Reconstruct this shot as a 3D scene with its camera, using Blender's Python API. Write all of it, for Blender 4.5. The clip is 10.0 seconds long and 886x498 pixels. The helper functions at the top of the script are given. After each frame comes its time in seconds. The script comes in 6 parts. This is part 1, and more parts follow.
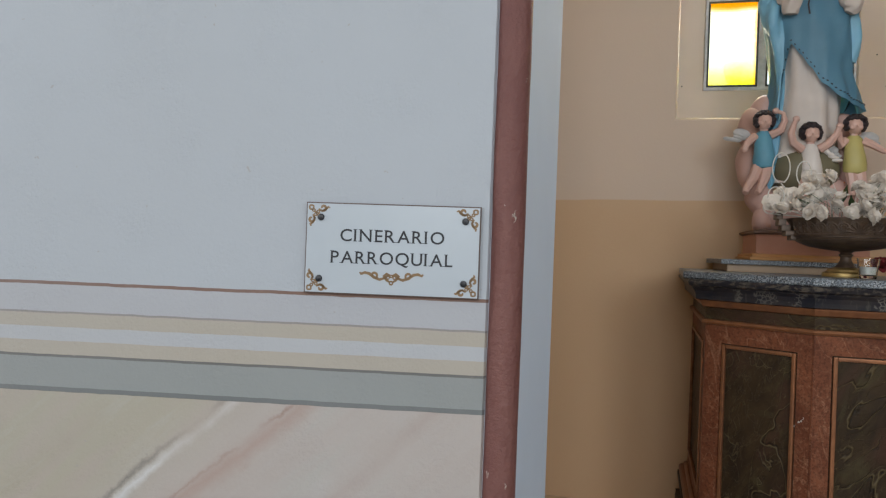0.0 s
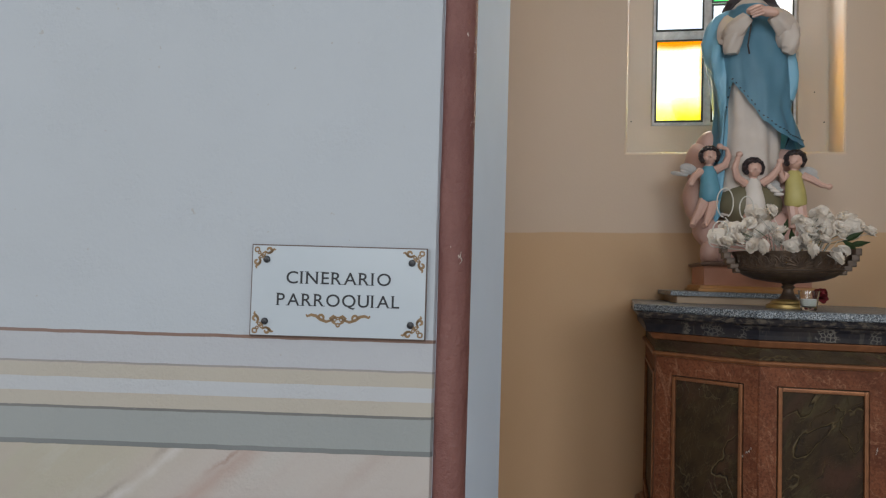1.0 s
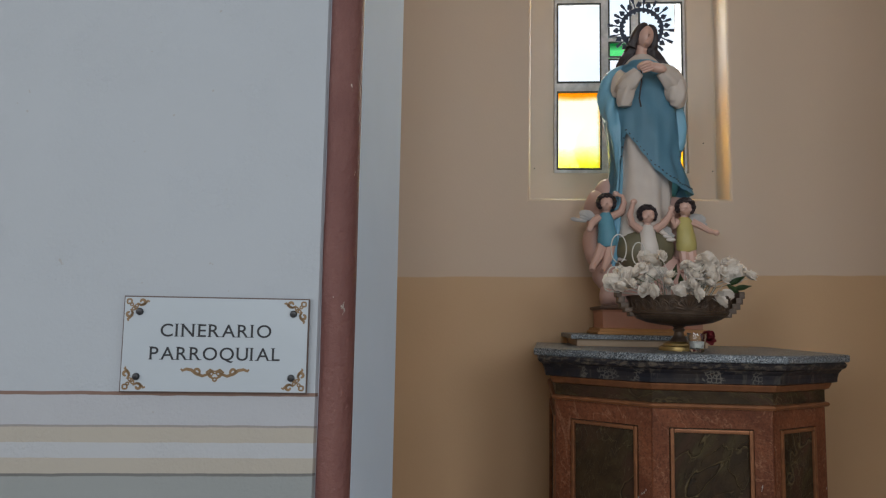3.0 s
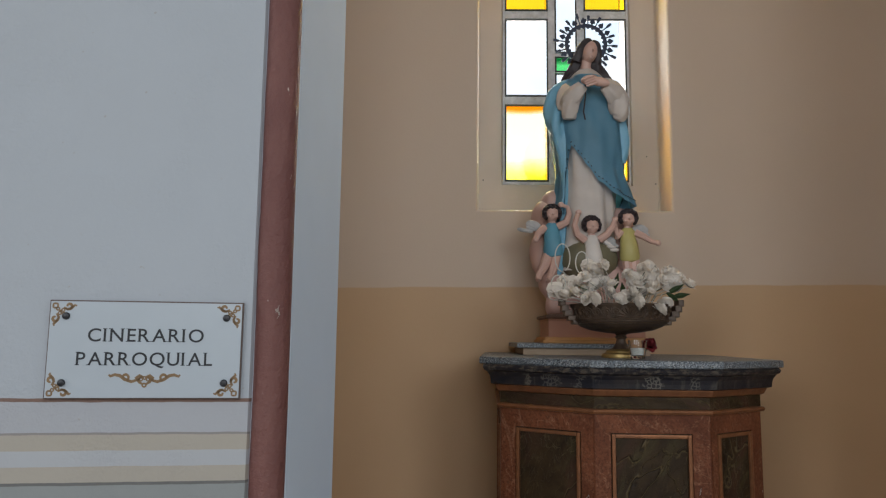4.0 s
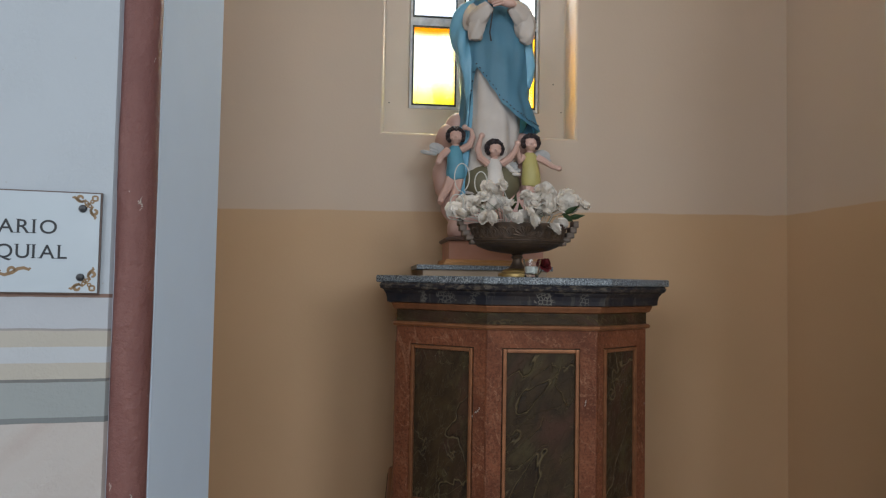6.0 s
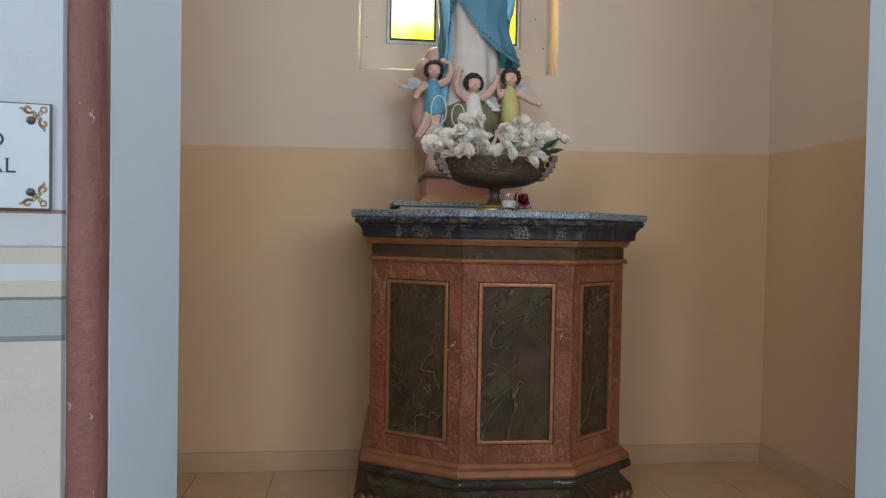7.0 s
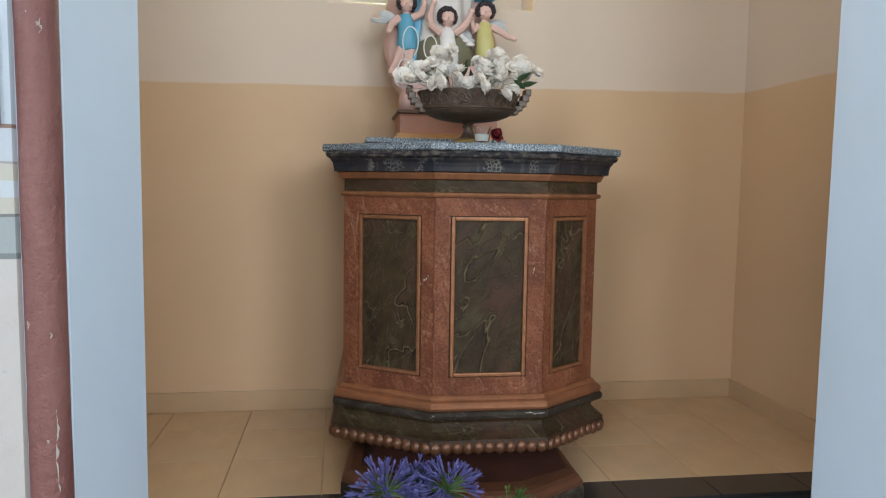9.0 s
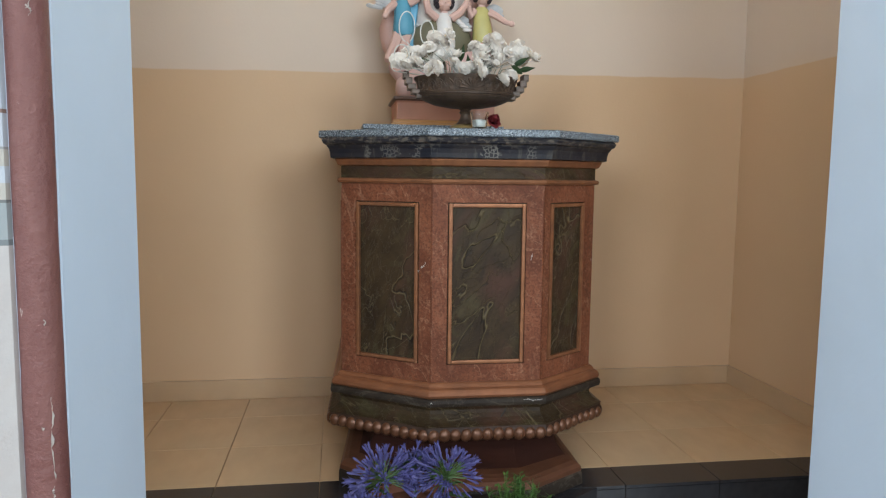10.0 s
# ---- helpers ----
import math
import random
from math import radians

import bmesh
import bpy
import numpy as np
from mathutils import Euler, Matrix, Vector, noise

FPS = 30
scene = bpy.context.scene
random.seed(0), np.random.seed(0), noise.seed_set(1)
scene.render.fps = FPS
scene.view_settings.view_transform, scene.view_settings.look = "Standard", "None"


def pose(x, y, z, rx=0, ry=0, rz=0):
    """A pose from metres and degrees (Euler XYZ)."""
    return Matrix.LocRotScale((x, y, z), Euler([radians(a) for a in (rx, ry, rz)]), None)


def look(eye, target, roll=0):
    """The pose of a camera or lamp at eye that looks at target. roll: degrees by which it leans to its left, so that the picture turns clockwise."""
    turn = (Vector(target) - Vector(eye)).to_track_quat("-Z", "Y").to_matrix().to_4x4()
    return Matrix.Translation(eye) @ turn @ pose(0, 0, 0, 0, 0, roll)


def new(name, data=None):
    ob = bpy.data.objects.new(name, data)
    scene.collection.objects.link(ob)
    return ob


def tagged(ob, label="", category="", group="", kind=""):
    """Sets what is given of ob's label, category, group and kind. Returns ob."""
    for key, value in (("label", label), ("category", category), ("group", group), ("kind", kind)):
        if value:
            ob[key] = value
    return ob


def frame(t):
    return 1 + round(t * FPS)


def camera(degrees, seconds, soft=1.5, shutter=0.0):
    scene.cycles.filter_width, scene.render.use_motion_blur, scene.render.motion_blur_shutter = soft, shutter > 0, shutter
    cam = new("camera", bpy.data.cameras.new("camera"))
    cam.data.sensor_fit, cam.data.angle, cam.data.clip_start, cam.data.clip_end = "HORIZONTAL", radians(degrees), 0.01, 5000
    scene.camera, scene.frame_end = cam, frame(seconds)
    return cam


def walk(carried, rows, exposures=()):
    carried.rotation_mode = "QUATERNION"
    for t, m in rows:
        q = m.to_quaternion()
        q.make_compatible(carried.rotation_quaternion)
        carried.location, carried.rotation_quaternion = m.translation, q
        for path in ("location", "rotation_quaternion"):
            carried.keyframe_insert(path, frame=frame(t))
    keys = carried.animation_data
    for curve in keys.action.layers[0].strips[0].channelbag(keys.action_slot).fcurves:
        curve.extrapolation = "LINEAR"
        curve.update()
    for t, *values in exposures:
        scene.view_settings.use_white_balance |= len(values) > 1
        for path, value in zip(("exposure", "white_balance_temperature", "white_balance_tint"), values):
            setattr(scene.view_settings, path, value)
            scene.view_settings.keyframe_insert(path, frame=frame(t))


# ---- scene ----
cam = camera(64.2, 10.0, soft=1.25)
PATH = [
    (0, (0.2180, -1.1910, 1.0585), (-0.2455, 0.7540, 1.0575), 2.12),
    (0.5, (0.2305, -1.1935, 1.0715), (-0.2000, 0.7590, 1.0945), 1.83),
    (1, (0.2460, -1.1930, 1.0835), (-0.1165, 0.7720, 1.1628), 1.63),
    (1.5, (0.2595, -1.1915, 1.0970), (-0.0175, 0.7860, 1.2290), 1.50),
    (2, (0.2765, -1.1870, 1.1035), (0.0630, 0.7960, 1.2570), 1.36),
    (2.5, (0.2950, -1.1810, 1.1040), (0.1037, 0.8029, 1.2770), 1.24),
    (4, (0.3512, -1.1845, 1.0800), (0.3196, 0.8006, 1.3250), 0.65),
    (4.5, (0.3679, -1.1809, 1.0680), (0.3920, 0.8035, 1.3170), 0.85),
    (5, (0.3862, -1.1751, 1.0500), (0.4869, 0.8110, 1.2640), 1.05),
    (5.5, (0.4052, -1.1671, 1.0310), (0.5635, 0.8197, 1.1890), 1.05),
    (7, (0.4607, -1.1263, 0.9500), (0.6951, 0.8590, 0.9050), 1.05),
    (7.5, (0.4747, -1.1251, 0.9300), (0.7236, 0.8573, 0.8450), 1.05),
    (8, (0.4821, -1.1210, 0.9090), (0.7439, 0.8574, 0.7820), 1.05),
    (8.5, (0.4888, -1.1250, 0.8960), (0.7642, 0.8504, 0.7420), 0.95),
    (9, (0.4903, -1.1217, 0.8910), (0.7763, 0.8502, 0.7180), 0.85),
    (9.5, (0.4951, -1.1200, 0.8850), (0.7864, 0.8507, 0.6980), 0.75),
    (10, (0.4940, -1.1131, 0.8840), (0.7848, 0.8545, 0.6800), 0.65),
]
EXPOSURES = [(0, -0.74, 6450, 10), (1.0, -0.86, 6450, 10), (2.5, -1.13, 6400, 10), (4.5, -1.09, 6350, 10), (5.5, -0.9, 6200, 9), (7.0, -0.48, 5950, 6), (7.5, -0.24, 5900, 5), (8.5, 0.0, 5900, 5), (9.0, 0.04, 5850, 4), (10.0, 0.07, 5800, 4)]
walk(cam, [(t, look(eye, target, roll)) for t, eye, target, roll in PATH], EXPOSURES)

# ---- light ----
world = bpy.data.worlds.new("world")
scene.world = world
world.use_nodes = True
wn = world.node_tree.nodes
sky = wn.new("ShaderNodeTexSky")
sky.sky_type, sky.sun_disc, sky.sun_elevation, sky.sun_rotation = "NISHITA", False, radians(48), radians(200)
world.node_tree.links.new(sky.outputs[0], wn["Background"].inputs[0])
wn["Background"].inputs[1].default_value = 0.12


def lamp(name, kind, m, energy, color, sx=1.0, sy=1.0):
    data = bpy.data.lights.new(name, kind)
    data.energy, data.color = energy, color
    if kind == "AREA":
        data.shape, data.size, data.size_y = "RECTANGLE", sx, sy
    else:
        data.angle = radians(0.5)
    ob = new(name, data)
    ob.matrix_world = m
    return ob


lamp("sun", "SUN", look((0, -10, 20), (1, 0, 0)), 3.0, (1.0, 0.95, 0.88))
# daylight of the stained window behind the statue
lamp("window_daylight", "AREA", look((0.845, 2.04, 2.46), (0.845, 1.0, 2.30)), 58.0, (1.0, 0.97, 0.92), 0.56, 1.4)
# fill from assumed, unseen nave windows: one in each side wall, three far behind
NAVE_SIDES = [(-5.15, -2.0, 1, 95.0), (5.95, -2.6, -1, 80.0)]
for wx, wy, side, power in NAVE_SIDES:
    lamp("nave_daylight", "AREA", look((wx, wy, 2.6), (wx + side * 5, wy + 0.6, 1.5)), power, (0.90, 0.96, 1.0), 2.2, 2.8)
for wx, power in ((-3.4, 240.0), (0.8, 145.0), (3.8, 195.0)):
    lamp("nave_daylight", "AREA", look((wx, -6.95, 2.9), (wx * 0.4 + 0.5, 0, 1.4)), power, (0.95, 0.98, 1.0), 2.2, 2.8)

# ---- materials ----
MATS = {}


def mat(name, color, rough=0.6, metal=0.0, spec=0.5, c2=None, scale=30.0, amount=0.5, detail=6.0, bump=0.0, bscale=200.0,
        stain=None, stain_scale=3.0, stain_amount=0.25, stretch=(1, 1, 1)):
    """A surface with fine grain, broad stains and relief."""
    if name in MATS:
        return MATS[name]
    m = bpy.data.materials.new(name)
    m.use_nodes = True
    nt = m.node_tree
    n, l = nt.nodes, nt.links
    b = n["Principled BSDF"]
    b.inputs["Roughness"].default_value = rough
    b.inputs["Metallic"].default_value = metal
    b.inputs["Specular IOR Level"].default_value = spec
    tc = n.new("ShaderNodeTexCoord")
    mp = n.new("ShaderNodeMapping")
    mp.inputs["Scale"].default_value = stretch
    l.new(tc.outputs["Object"], mp.inputs[0])
    c2 = c2 or tuple(c * 0.8 for c in color)
    g = n.new("ShaderNodeTexNoise")
    g.inputs["Scale"].default_value, g.inputs["Detail"].default_value = scale, detail
    l.new(mp.outputs[0], g.inputs["Vector"])
    ramp = n.new("ShaderNodeMapRange")
    ramp.inputs[1].default_value, ramp.inputs[2].default_value = 0.35, 0.65
    ramp.inputs[4].default_value = amount
    l.new(g.outputs[0], ramp.inputs[0])
    mix = n.new("ShaderNodeMix")
    mix.data_type = "RGBA"
    mix.inputs["A"].default_value, mix.inputs["B"].default_value = (*color, 1), (*c2, 1)
    l.new(ramp.outputs[0], mix.inputs["Factor"])
    out = mix.outputs["Result"]
    st = stain or tuple(c * 0.85 for c in color)
    s = n.new("ShaderNodeTexNoise")
    s.inputs["Scale"].default_value, s.inputs["Detail"].default_value = stain_scale, 3.0
    l.new(mp.outputs[0], s.inputs["Vector"])
    sr = n.new("ShaderNodeMapRange")
    sr.inputs[1].default_value, sr.inputs[2].default_value, sr.inputs[4].default_value = 0.4, 0.7, stain_amount
    l.new(s.outputs[0], sr.inputs[0])
    mix2 = n.new("ShaderNodeMix")
    mix2.data_type = "RGBA"
    mix2.inputs["B"].default_value = (*st, 1)
    l.new(out, mix2.inputs["A"])
    l.new(sr.outputs[0], mix2.inputs["Factor"])
    l.new(mix2.outputs["Result"], b.inputs["Base Color"])
    if bump:
        bn = n.new("ShaderNodeTexNoise")
        bn.inputs["Scale"].default_value, bn.inputs["Detail"].default_value = bscale, 4.0
        l.new(mp.outputs[0], bn.inputs["Vector"])
        bp = n.new("ShaderNodeBump")
        bp.inputs["Strength"].default_value, bp.inputs["Distance"].default_value = bump, 0.002
        l.new(bn.outputs[0], bp.inputs["Height"])
        l.new(bp.outputs[0], b.inputs["Normal"])
    MATS[name] = m
    return m


def tools(m):
    nt = m.node_tree
    return nt.nodes, nt.links, nt.nodes["Principled BSDF"]


def mixer(n, l, a, b, fac, blend="MIX"):
    """A colour mix; a and b are colours or sockets."""
    x = n.new("ShaderNodeMix")
    x.data_type, x.blend_type = "RGBA", blend
    for key, v in (("A", a), ("B", b)):
        if isinstance(v, tuple):
            x.inputs[key].default_value = (*v, 1)
        else:
            l.new(v, x.inputs[key])
    if isinstance(fac, float):
        x.inputs["Factor"].default_value = fac
    else:
        l.new(fac, x.inputs["Factor"])
    return x.outputs["Result"]


def calc(n, l, op, a, b=0.0, c=0.0):
    x = n.new("ShaderNodeMath")
    x.operation = op
    for i, v in enumerate((a, b, c)):
        if isinstance(v, (int, float)):
            x.inputs[i].default_value = v
        else:
            l.new(v, x.inputs[i])
    return x.outputs[0]


def noise_of(n, l, vec, scale, detail=4.0, rough=0.55, distortion=0.0, vscale=(1, 1, 1), turn=(0, 0, 0)):
    rt = n.new("ShaderNodeMapping")
    rt.inputs["Rotation"].default_value = turn
    l.new(vec, rt.inputs[0])
    mp = n.new("ShaderNodeMapping")
    mp.inputs["Scale"].default_value = vscale
    l.new(rt.outputs[0], mp.inputs[0])
    x = n.new("ShaderNodeTexNoise")
    x.inputs["Scale"].default_value, x.inputs["Detail"].default_value = scale, detail
    x.inputs["Roughness"].default_value, x.inputs["Distortion"].default_value = rough, distortion
    l.new(mp.outputs[0], x.inputs["Vector"])
    return x.outputs[0]


def span(n, l, v, a, b, lo=0.0, hi=1.0):
    x = n.new("ShaderNodeMapRange")
    x.inputs[1].default_value, x.inputs[2].default_value, x.inputs[3].default_value, x.inputs[4].default_value = a, b, lo, hi
    l.new(v, x.inputs[0])
    return x.outputs[0]


def blank(name, rough=0.6, spec=0.5, metal=0.0):
    m = bpy.data.materials.new(name)
    m.use_nodes = True
    n, l, b = tools(m)
    b.inputs["Roughness"].default_value, b.inputs["Specular IOR Level"].default_value, b.inputs["Metallic"].default_value = rough, spec, metal
    MATS[name] = m
    tc = n.new("ShaderNodeTexCoord")
    xyz = n.new("ShaderNodeSeparateXYZ")
    l.new(tc.outputs["Object"], xyz.inputs[0])
    return m, n, l, b, tc.outputs["Object"], xyz.outputs


def relief(n, l, b, height, strength=0.3, distance=0.002):
    bp = n.new("ShaderNodeBump")
    bp.inputs["Strength"].default_value, bp.inputs["Distance"].default_value = strength, distance
    l.new(height, bp.inputs["Height"])
    l.new(bp.outputs[0], b.inputs["Normal"])


def painted_wall():
    """White plaster over painted bands and a faux-marble dado."""
    m, n, l, b, vec, xyz = blank("painted_plaster", 0.62, 0.35)
    wob = noise_of(n, l, vec, 22.0, 4.0)
    z = calc(n, l, "ADD", xyz[2], calc(n, l, "MULTIPLY", calc(n, l, "SUBTRACT", wob, 0.5), 0.0035))
    ramp = n.new("ShaderNodeValToRGB")
    ramp.color_ramp.interpolation = "CONSTANT"
    zz = span(n, l, z, 0.70, 1.00)
    l.new(zz, ramp.inputs[0])
    white, line, beige = (0.415, 0.450, 0.495), (0.20, 0.125, 0.10), (0.405, 0.372, 0.322)
    stops = [(0.0, (0, 0, 0)), (0.776, (0.16, 0.172, 0.175)), (0.784, (0.27, 0.29, 0.29)), (0.838, (0.145, 0.145, 0.142)), (0.842, beige),
             (0.867, (0.425, 0.445, 0.475)), (0.892, beige), (0.916, (0.27, 0.258, 0.25)), (0.9195, (0.405, 0.42, 0.455)), (0.968, line), (0.9735, white)]
    el = ramp.color_ramp.elements
    el[0].position, el[0].color = 0.0, (0, 0, 0, 1)
    el[1].position, el[1].color = (0.776 - 0.70) / 0.30, (*stops[1][1], 1)
    for h, col in stops[2:]:
        e = el.new((h - 0.70) / 0.30)
        e.color = (*col, 1)
    # faux marble: cream and rose fields with slanting brushed veins
    slant = (0, radians(42), 0)
    drift = noise_of(n, l, vec, 5.0, 5.0, 0.6, 0.2, (0.5, 1, 1.2), slant)
    across = calc(n, l, "SUBTRACT", calc(n, l, "MULTIPLY", xyz[0], 0.680), calc(n, l, "MULTIPLY", xyz[2], 0.741))
    across = calc(n, l, "ADD", across, calc(n, l, "MULTIPLY", calc(n, l, "SUBTRACT", drift, 0.5), 0.055))
    across = calc(n, l, "ADD", across, calc(n, l, "MULTIPLY", calc(n, l, "SUBTRACT", noise_of(n, l, vec, 34.0, 5.0, 0.7), 0.5), 0.022))
    streak = noise_of(n, l, vec, 9.0, 5.0, 0.6, 0.2, (0.30, 1, 2.2), slant)
    broken = noise_of(n, l, vec, 7.0, 3.0, 0.5)
    field = mixer(n, l, (0.385, 0.36, 0.295), (0.435, 0.395, 0.372), span(n, l, across, -0.93, -0.80))
    field = mixer(n, l, field, (0.41, 0.355, 0.325), span(n, l, streak, 0.48, 0.70, 0.0, 0.7))
    field = mixer(n, l, field, (0.43, 0.425, 0.40), span(n, l, streak, 0.46, 0.30, 0.0, 0.6))

    def brushed(at_, width, amount, patchy):
        r = span(n, l, calc(n, l, "ABSOLUTE", calc(n, l, "ADD", across, -at_)), 0.0, width, amount, 0.0)
        return calc(n, l, "MULTIPLY", r, span(n, l, broken, 0.5 - patchy, 0.5 + 0.12)) if patchy else r
    field = mixer(n, l, field, (0.37, 0.265, 0.225), brushed(-0.782, 0.024, 0.65, 0.0))
    field = mixer(n, l, field, (0.30, 0.205, 0.17), brushed(-0.795, 0.0045, 0.9, 0.15))
    field = mixer(n, l, field, (0.58, 0.585, 0.59), brushed(-0.858, 0.012, 1.0, 0.30))
    field = mixer(n, l, field, (0.21, 0.20, 0.18), brushed(-0.873, 0.007, 1.0, 0.20))
    field = mixer(n, l, field, (0.38, 0.315, 0.29), brushed(-0.62, 0.018, 0.55, 0.2))
    field = mixer(n, l, field, (0.46, 0.46, 0.455), brushed(-0.645, 0.02, 0.5, 0.1))
    field = mixer(n, l, field, (0.36, 0.31, 0.26), brushed(-1.00, 0.03, 0.4, 0.2))
    low = calc(n, l, "LESS_THAN", z, 0.776)
    col = mixer(n, l, ramp.outputs[0], field, low)
    dirt = noise_of(n, l, vec, 1.3, 5.0)
    col = mixer(n, l, col, (0.35, 0.36, 0.37), span(n, l, dirt, 0.45, 0.8, 0.0, 0.22))
    specks = noise_of(n, l, vec, 60.0, 2.0)
    col = mixer(n, l, col, (0.35, 0.33, 0.31), span(n, l, specks, 0.735, 0.76, 0.0, 0.6))
    l.new(col, b.inputs["Base Color"])
    fine = noise_of(n, l, vec, 130.0, 5.0, 0.6)
    patch = span(n, l, noise_of(n, l, vec, 7.0, 2.0), 0.45, 0.65)
    h = calc(n, l, "MULTIPLY", fine, calc(n, l, "ADD", calc(n, l, "MULTIPLY", patch, 1.1), 0.35))
    relief(n, l, b, h, 0.52, 0.003)
    return m


def niche_paint():
    """Cream above, ochre below a hand-painted line."""
    m, n, l, b, vec, xyz = blank("niche_paint", 0.55, 0.35)
    wob = noise_of(n, l, vec, 6.0, 3.0)
    edge = calc(n, l, "ADD", calc(n, l, "MULTIPLY", xyz[0], 0.016), 1.274)
    d = calc(n, l, "SUBTRACT", calc(n, l, "ADD", xyz[2], calc(n, l, "MULTIPLY", calc(n, l, "SUBTRACT", wob, 0.5), 0.012)), edge)
    up = span(n, l, d, -0.003, 0.003)
    cream = mixer(n, l, (0.70, 0.565, 0.45), (0.655, 0.52, 0.405), noise_of(n, l, vec, 1.6, 4.0))
    ochre = mixer(n, l, (0.665, 0.455, 0.278), (0.615, 0.410, 0.240), noise_of(n, l, vec, 2.2, 4.0))
    col = mixer(n, l, ochre, cream, up)
    l.new(col, b.inputs["Base Color"])
    relief(n, l, b, noise_of(n, l, vec, 90.0, 5.0, 0.6), 0.25, 0.002)
    return m


def marble_paint(name, ca, cb, vein_col, rough=0.32, vscale=(1, 1, 1), turn=(0, 0.5, 0), scale=7.0, width=0.02, vein_amount=0.5, speckle=0.0):
    """Hand-painted imitation marble on wood."""
    m, n, l, b, vec, xyz = blank(name, rough + 0.05, 0.16)
    info = n.new("ShaderNodeObjectInfo")
    add = n.new("ShaderNodeVectorMath")
    l.new(vec, add.inputs[0])
    sh = n.new("ShaderNodeCombineXYZ")
    l.new(calc(n, l, "MULTIPLY", info.outputs["Random"], 9.0), sh.inputs[0])
    l.new(calc(n, l, "MULTIPLY", info.outputs["Random"], 5.0), sh.inputs[2])
    l.new(sh.outputs[0], add.inputs[1])
    v = add.outputs[0]
    base = mixer(n, l, ca, cb, span(n, l, noise_of(n, l, v, scale * 0.8, 6.0, 0.6, 0.8, vscale, turn), 0.35, 0.65))
    w = noise_of(n, l, v, scale * 0.55, 5.0, 0.55, 0.9, vscale, turn)
    ridge = calc(n, l, "ABSOLUTE", calc(n, l, "SUBTRACT", w, 0.5))
    base = mixer(n, l, base, vein_col, span(n, l, ridge, 0.0, width, vein_amount, 0.0))
    w2 = noise_of(n, l, v, scale * 1.2, 5.0, 0.55, 1.3, vscale, turn)
    ridge2 = calc(n, l, "ABSOLUTE", calc(n, l, "SUBTRACT", w2, 0.52))
    base = mixer(n, l, base, vein_col, span(n, l, ridge2, 0.0, width * 0.6, vein_amount * 0.6, 0.0))
    w3 = noise_of(n, l, v, scale * 0.7, 4.0, 0.5, 1.6, vscale, turn)
    fr = calc(n, l, "ABSOLUTE", calc(n, l, "SUBTRACT", calc(n, l, "FRACT", calc(n, l, "MULTIPLY", w3, 7.0)), 0.5))
    base = mixer(n, l, base, vein_col, span(n, l, fr, 0.0, 0.10, vein_amount * 0.35, 0.0))
    if speckle:
        sp = noise_of(n, l, v, 130.0, 3.0, 0.7)
        base = mixer(n, l, base, tuple(c * 0.35 for c in ca), span(n, l, sp, 0.46, 0.62, 0.0, speckle))
        sp2 = noise_of(n, l, v, 75.0, 3.0, 0.7)
        base = mixer(n, l, base, (0.31, 0.15, 0.085), span(n, l, sp2, 0.58, 0.72, 0.0, speckle))
    chips = noise_of(n, l, v, 34.0, 3.0, 0.6)
    base = mixer(n, l, base, (0.55, 0.50, 0.45), span(n, l, chips, 0.755, 0.765, 0.0, 0.9))
    l.new(base, b.inputs["Base Color"])
    relief(n, l, b, noise_of(n, l, v, 60.0, 5.0), 0.2, 0.002)
    return m


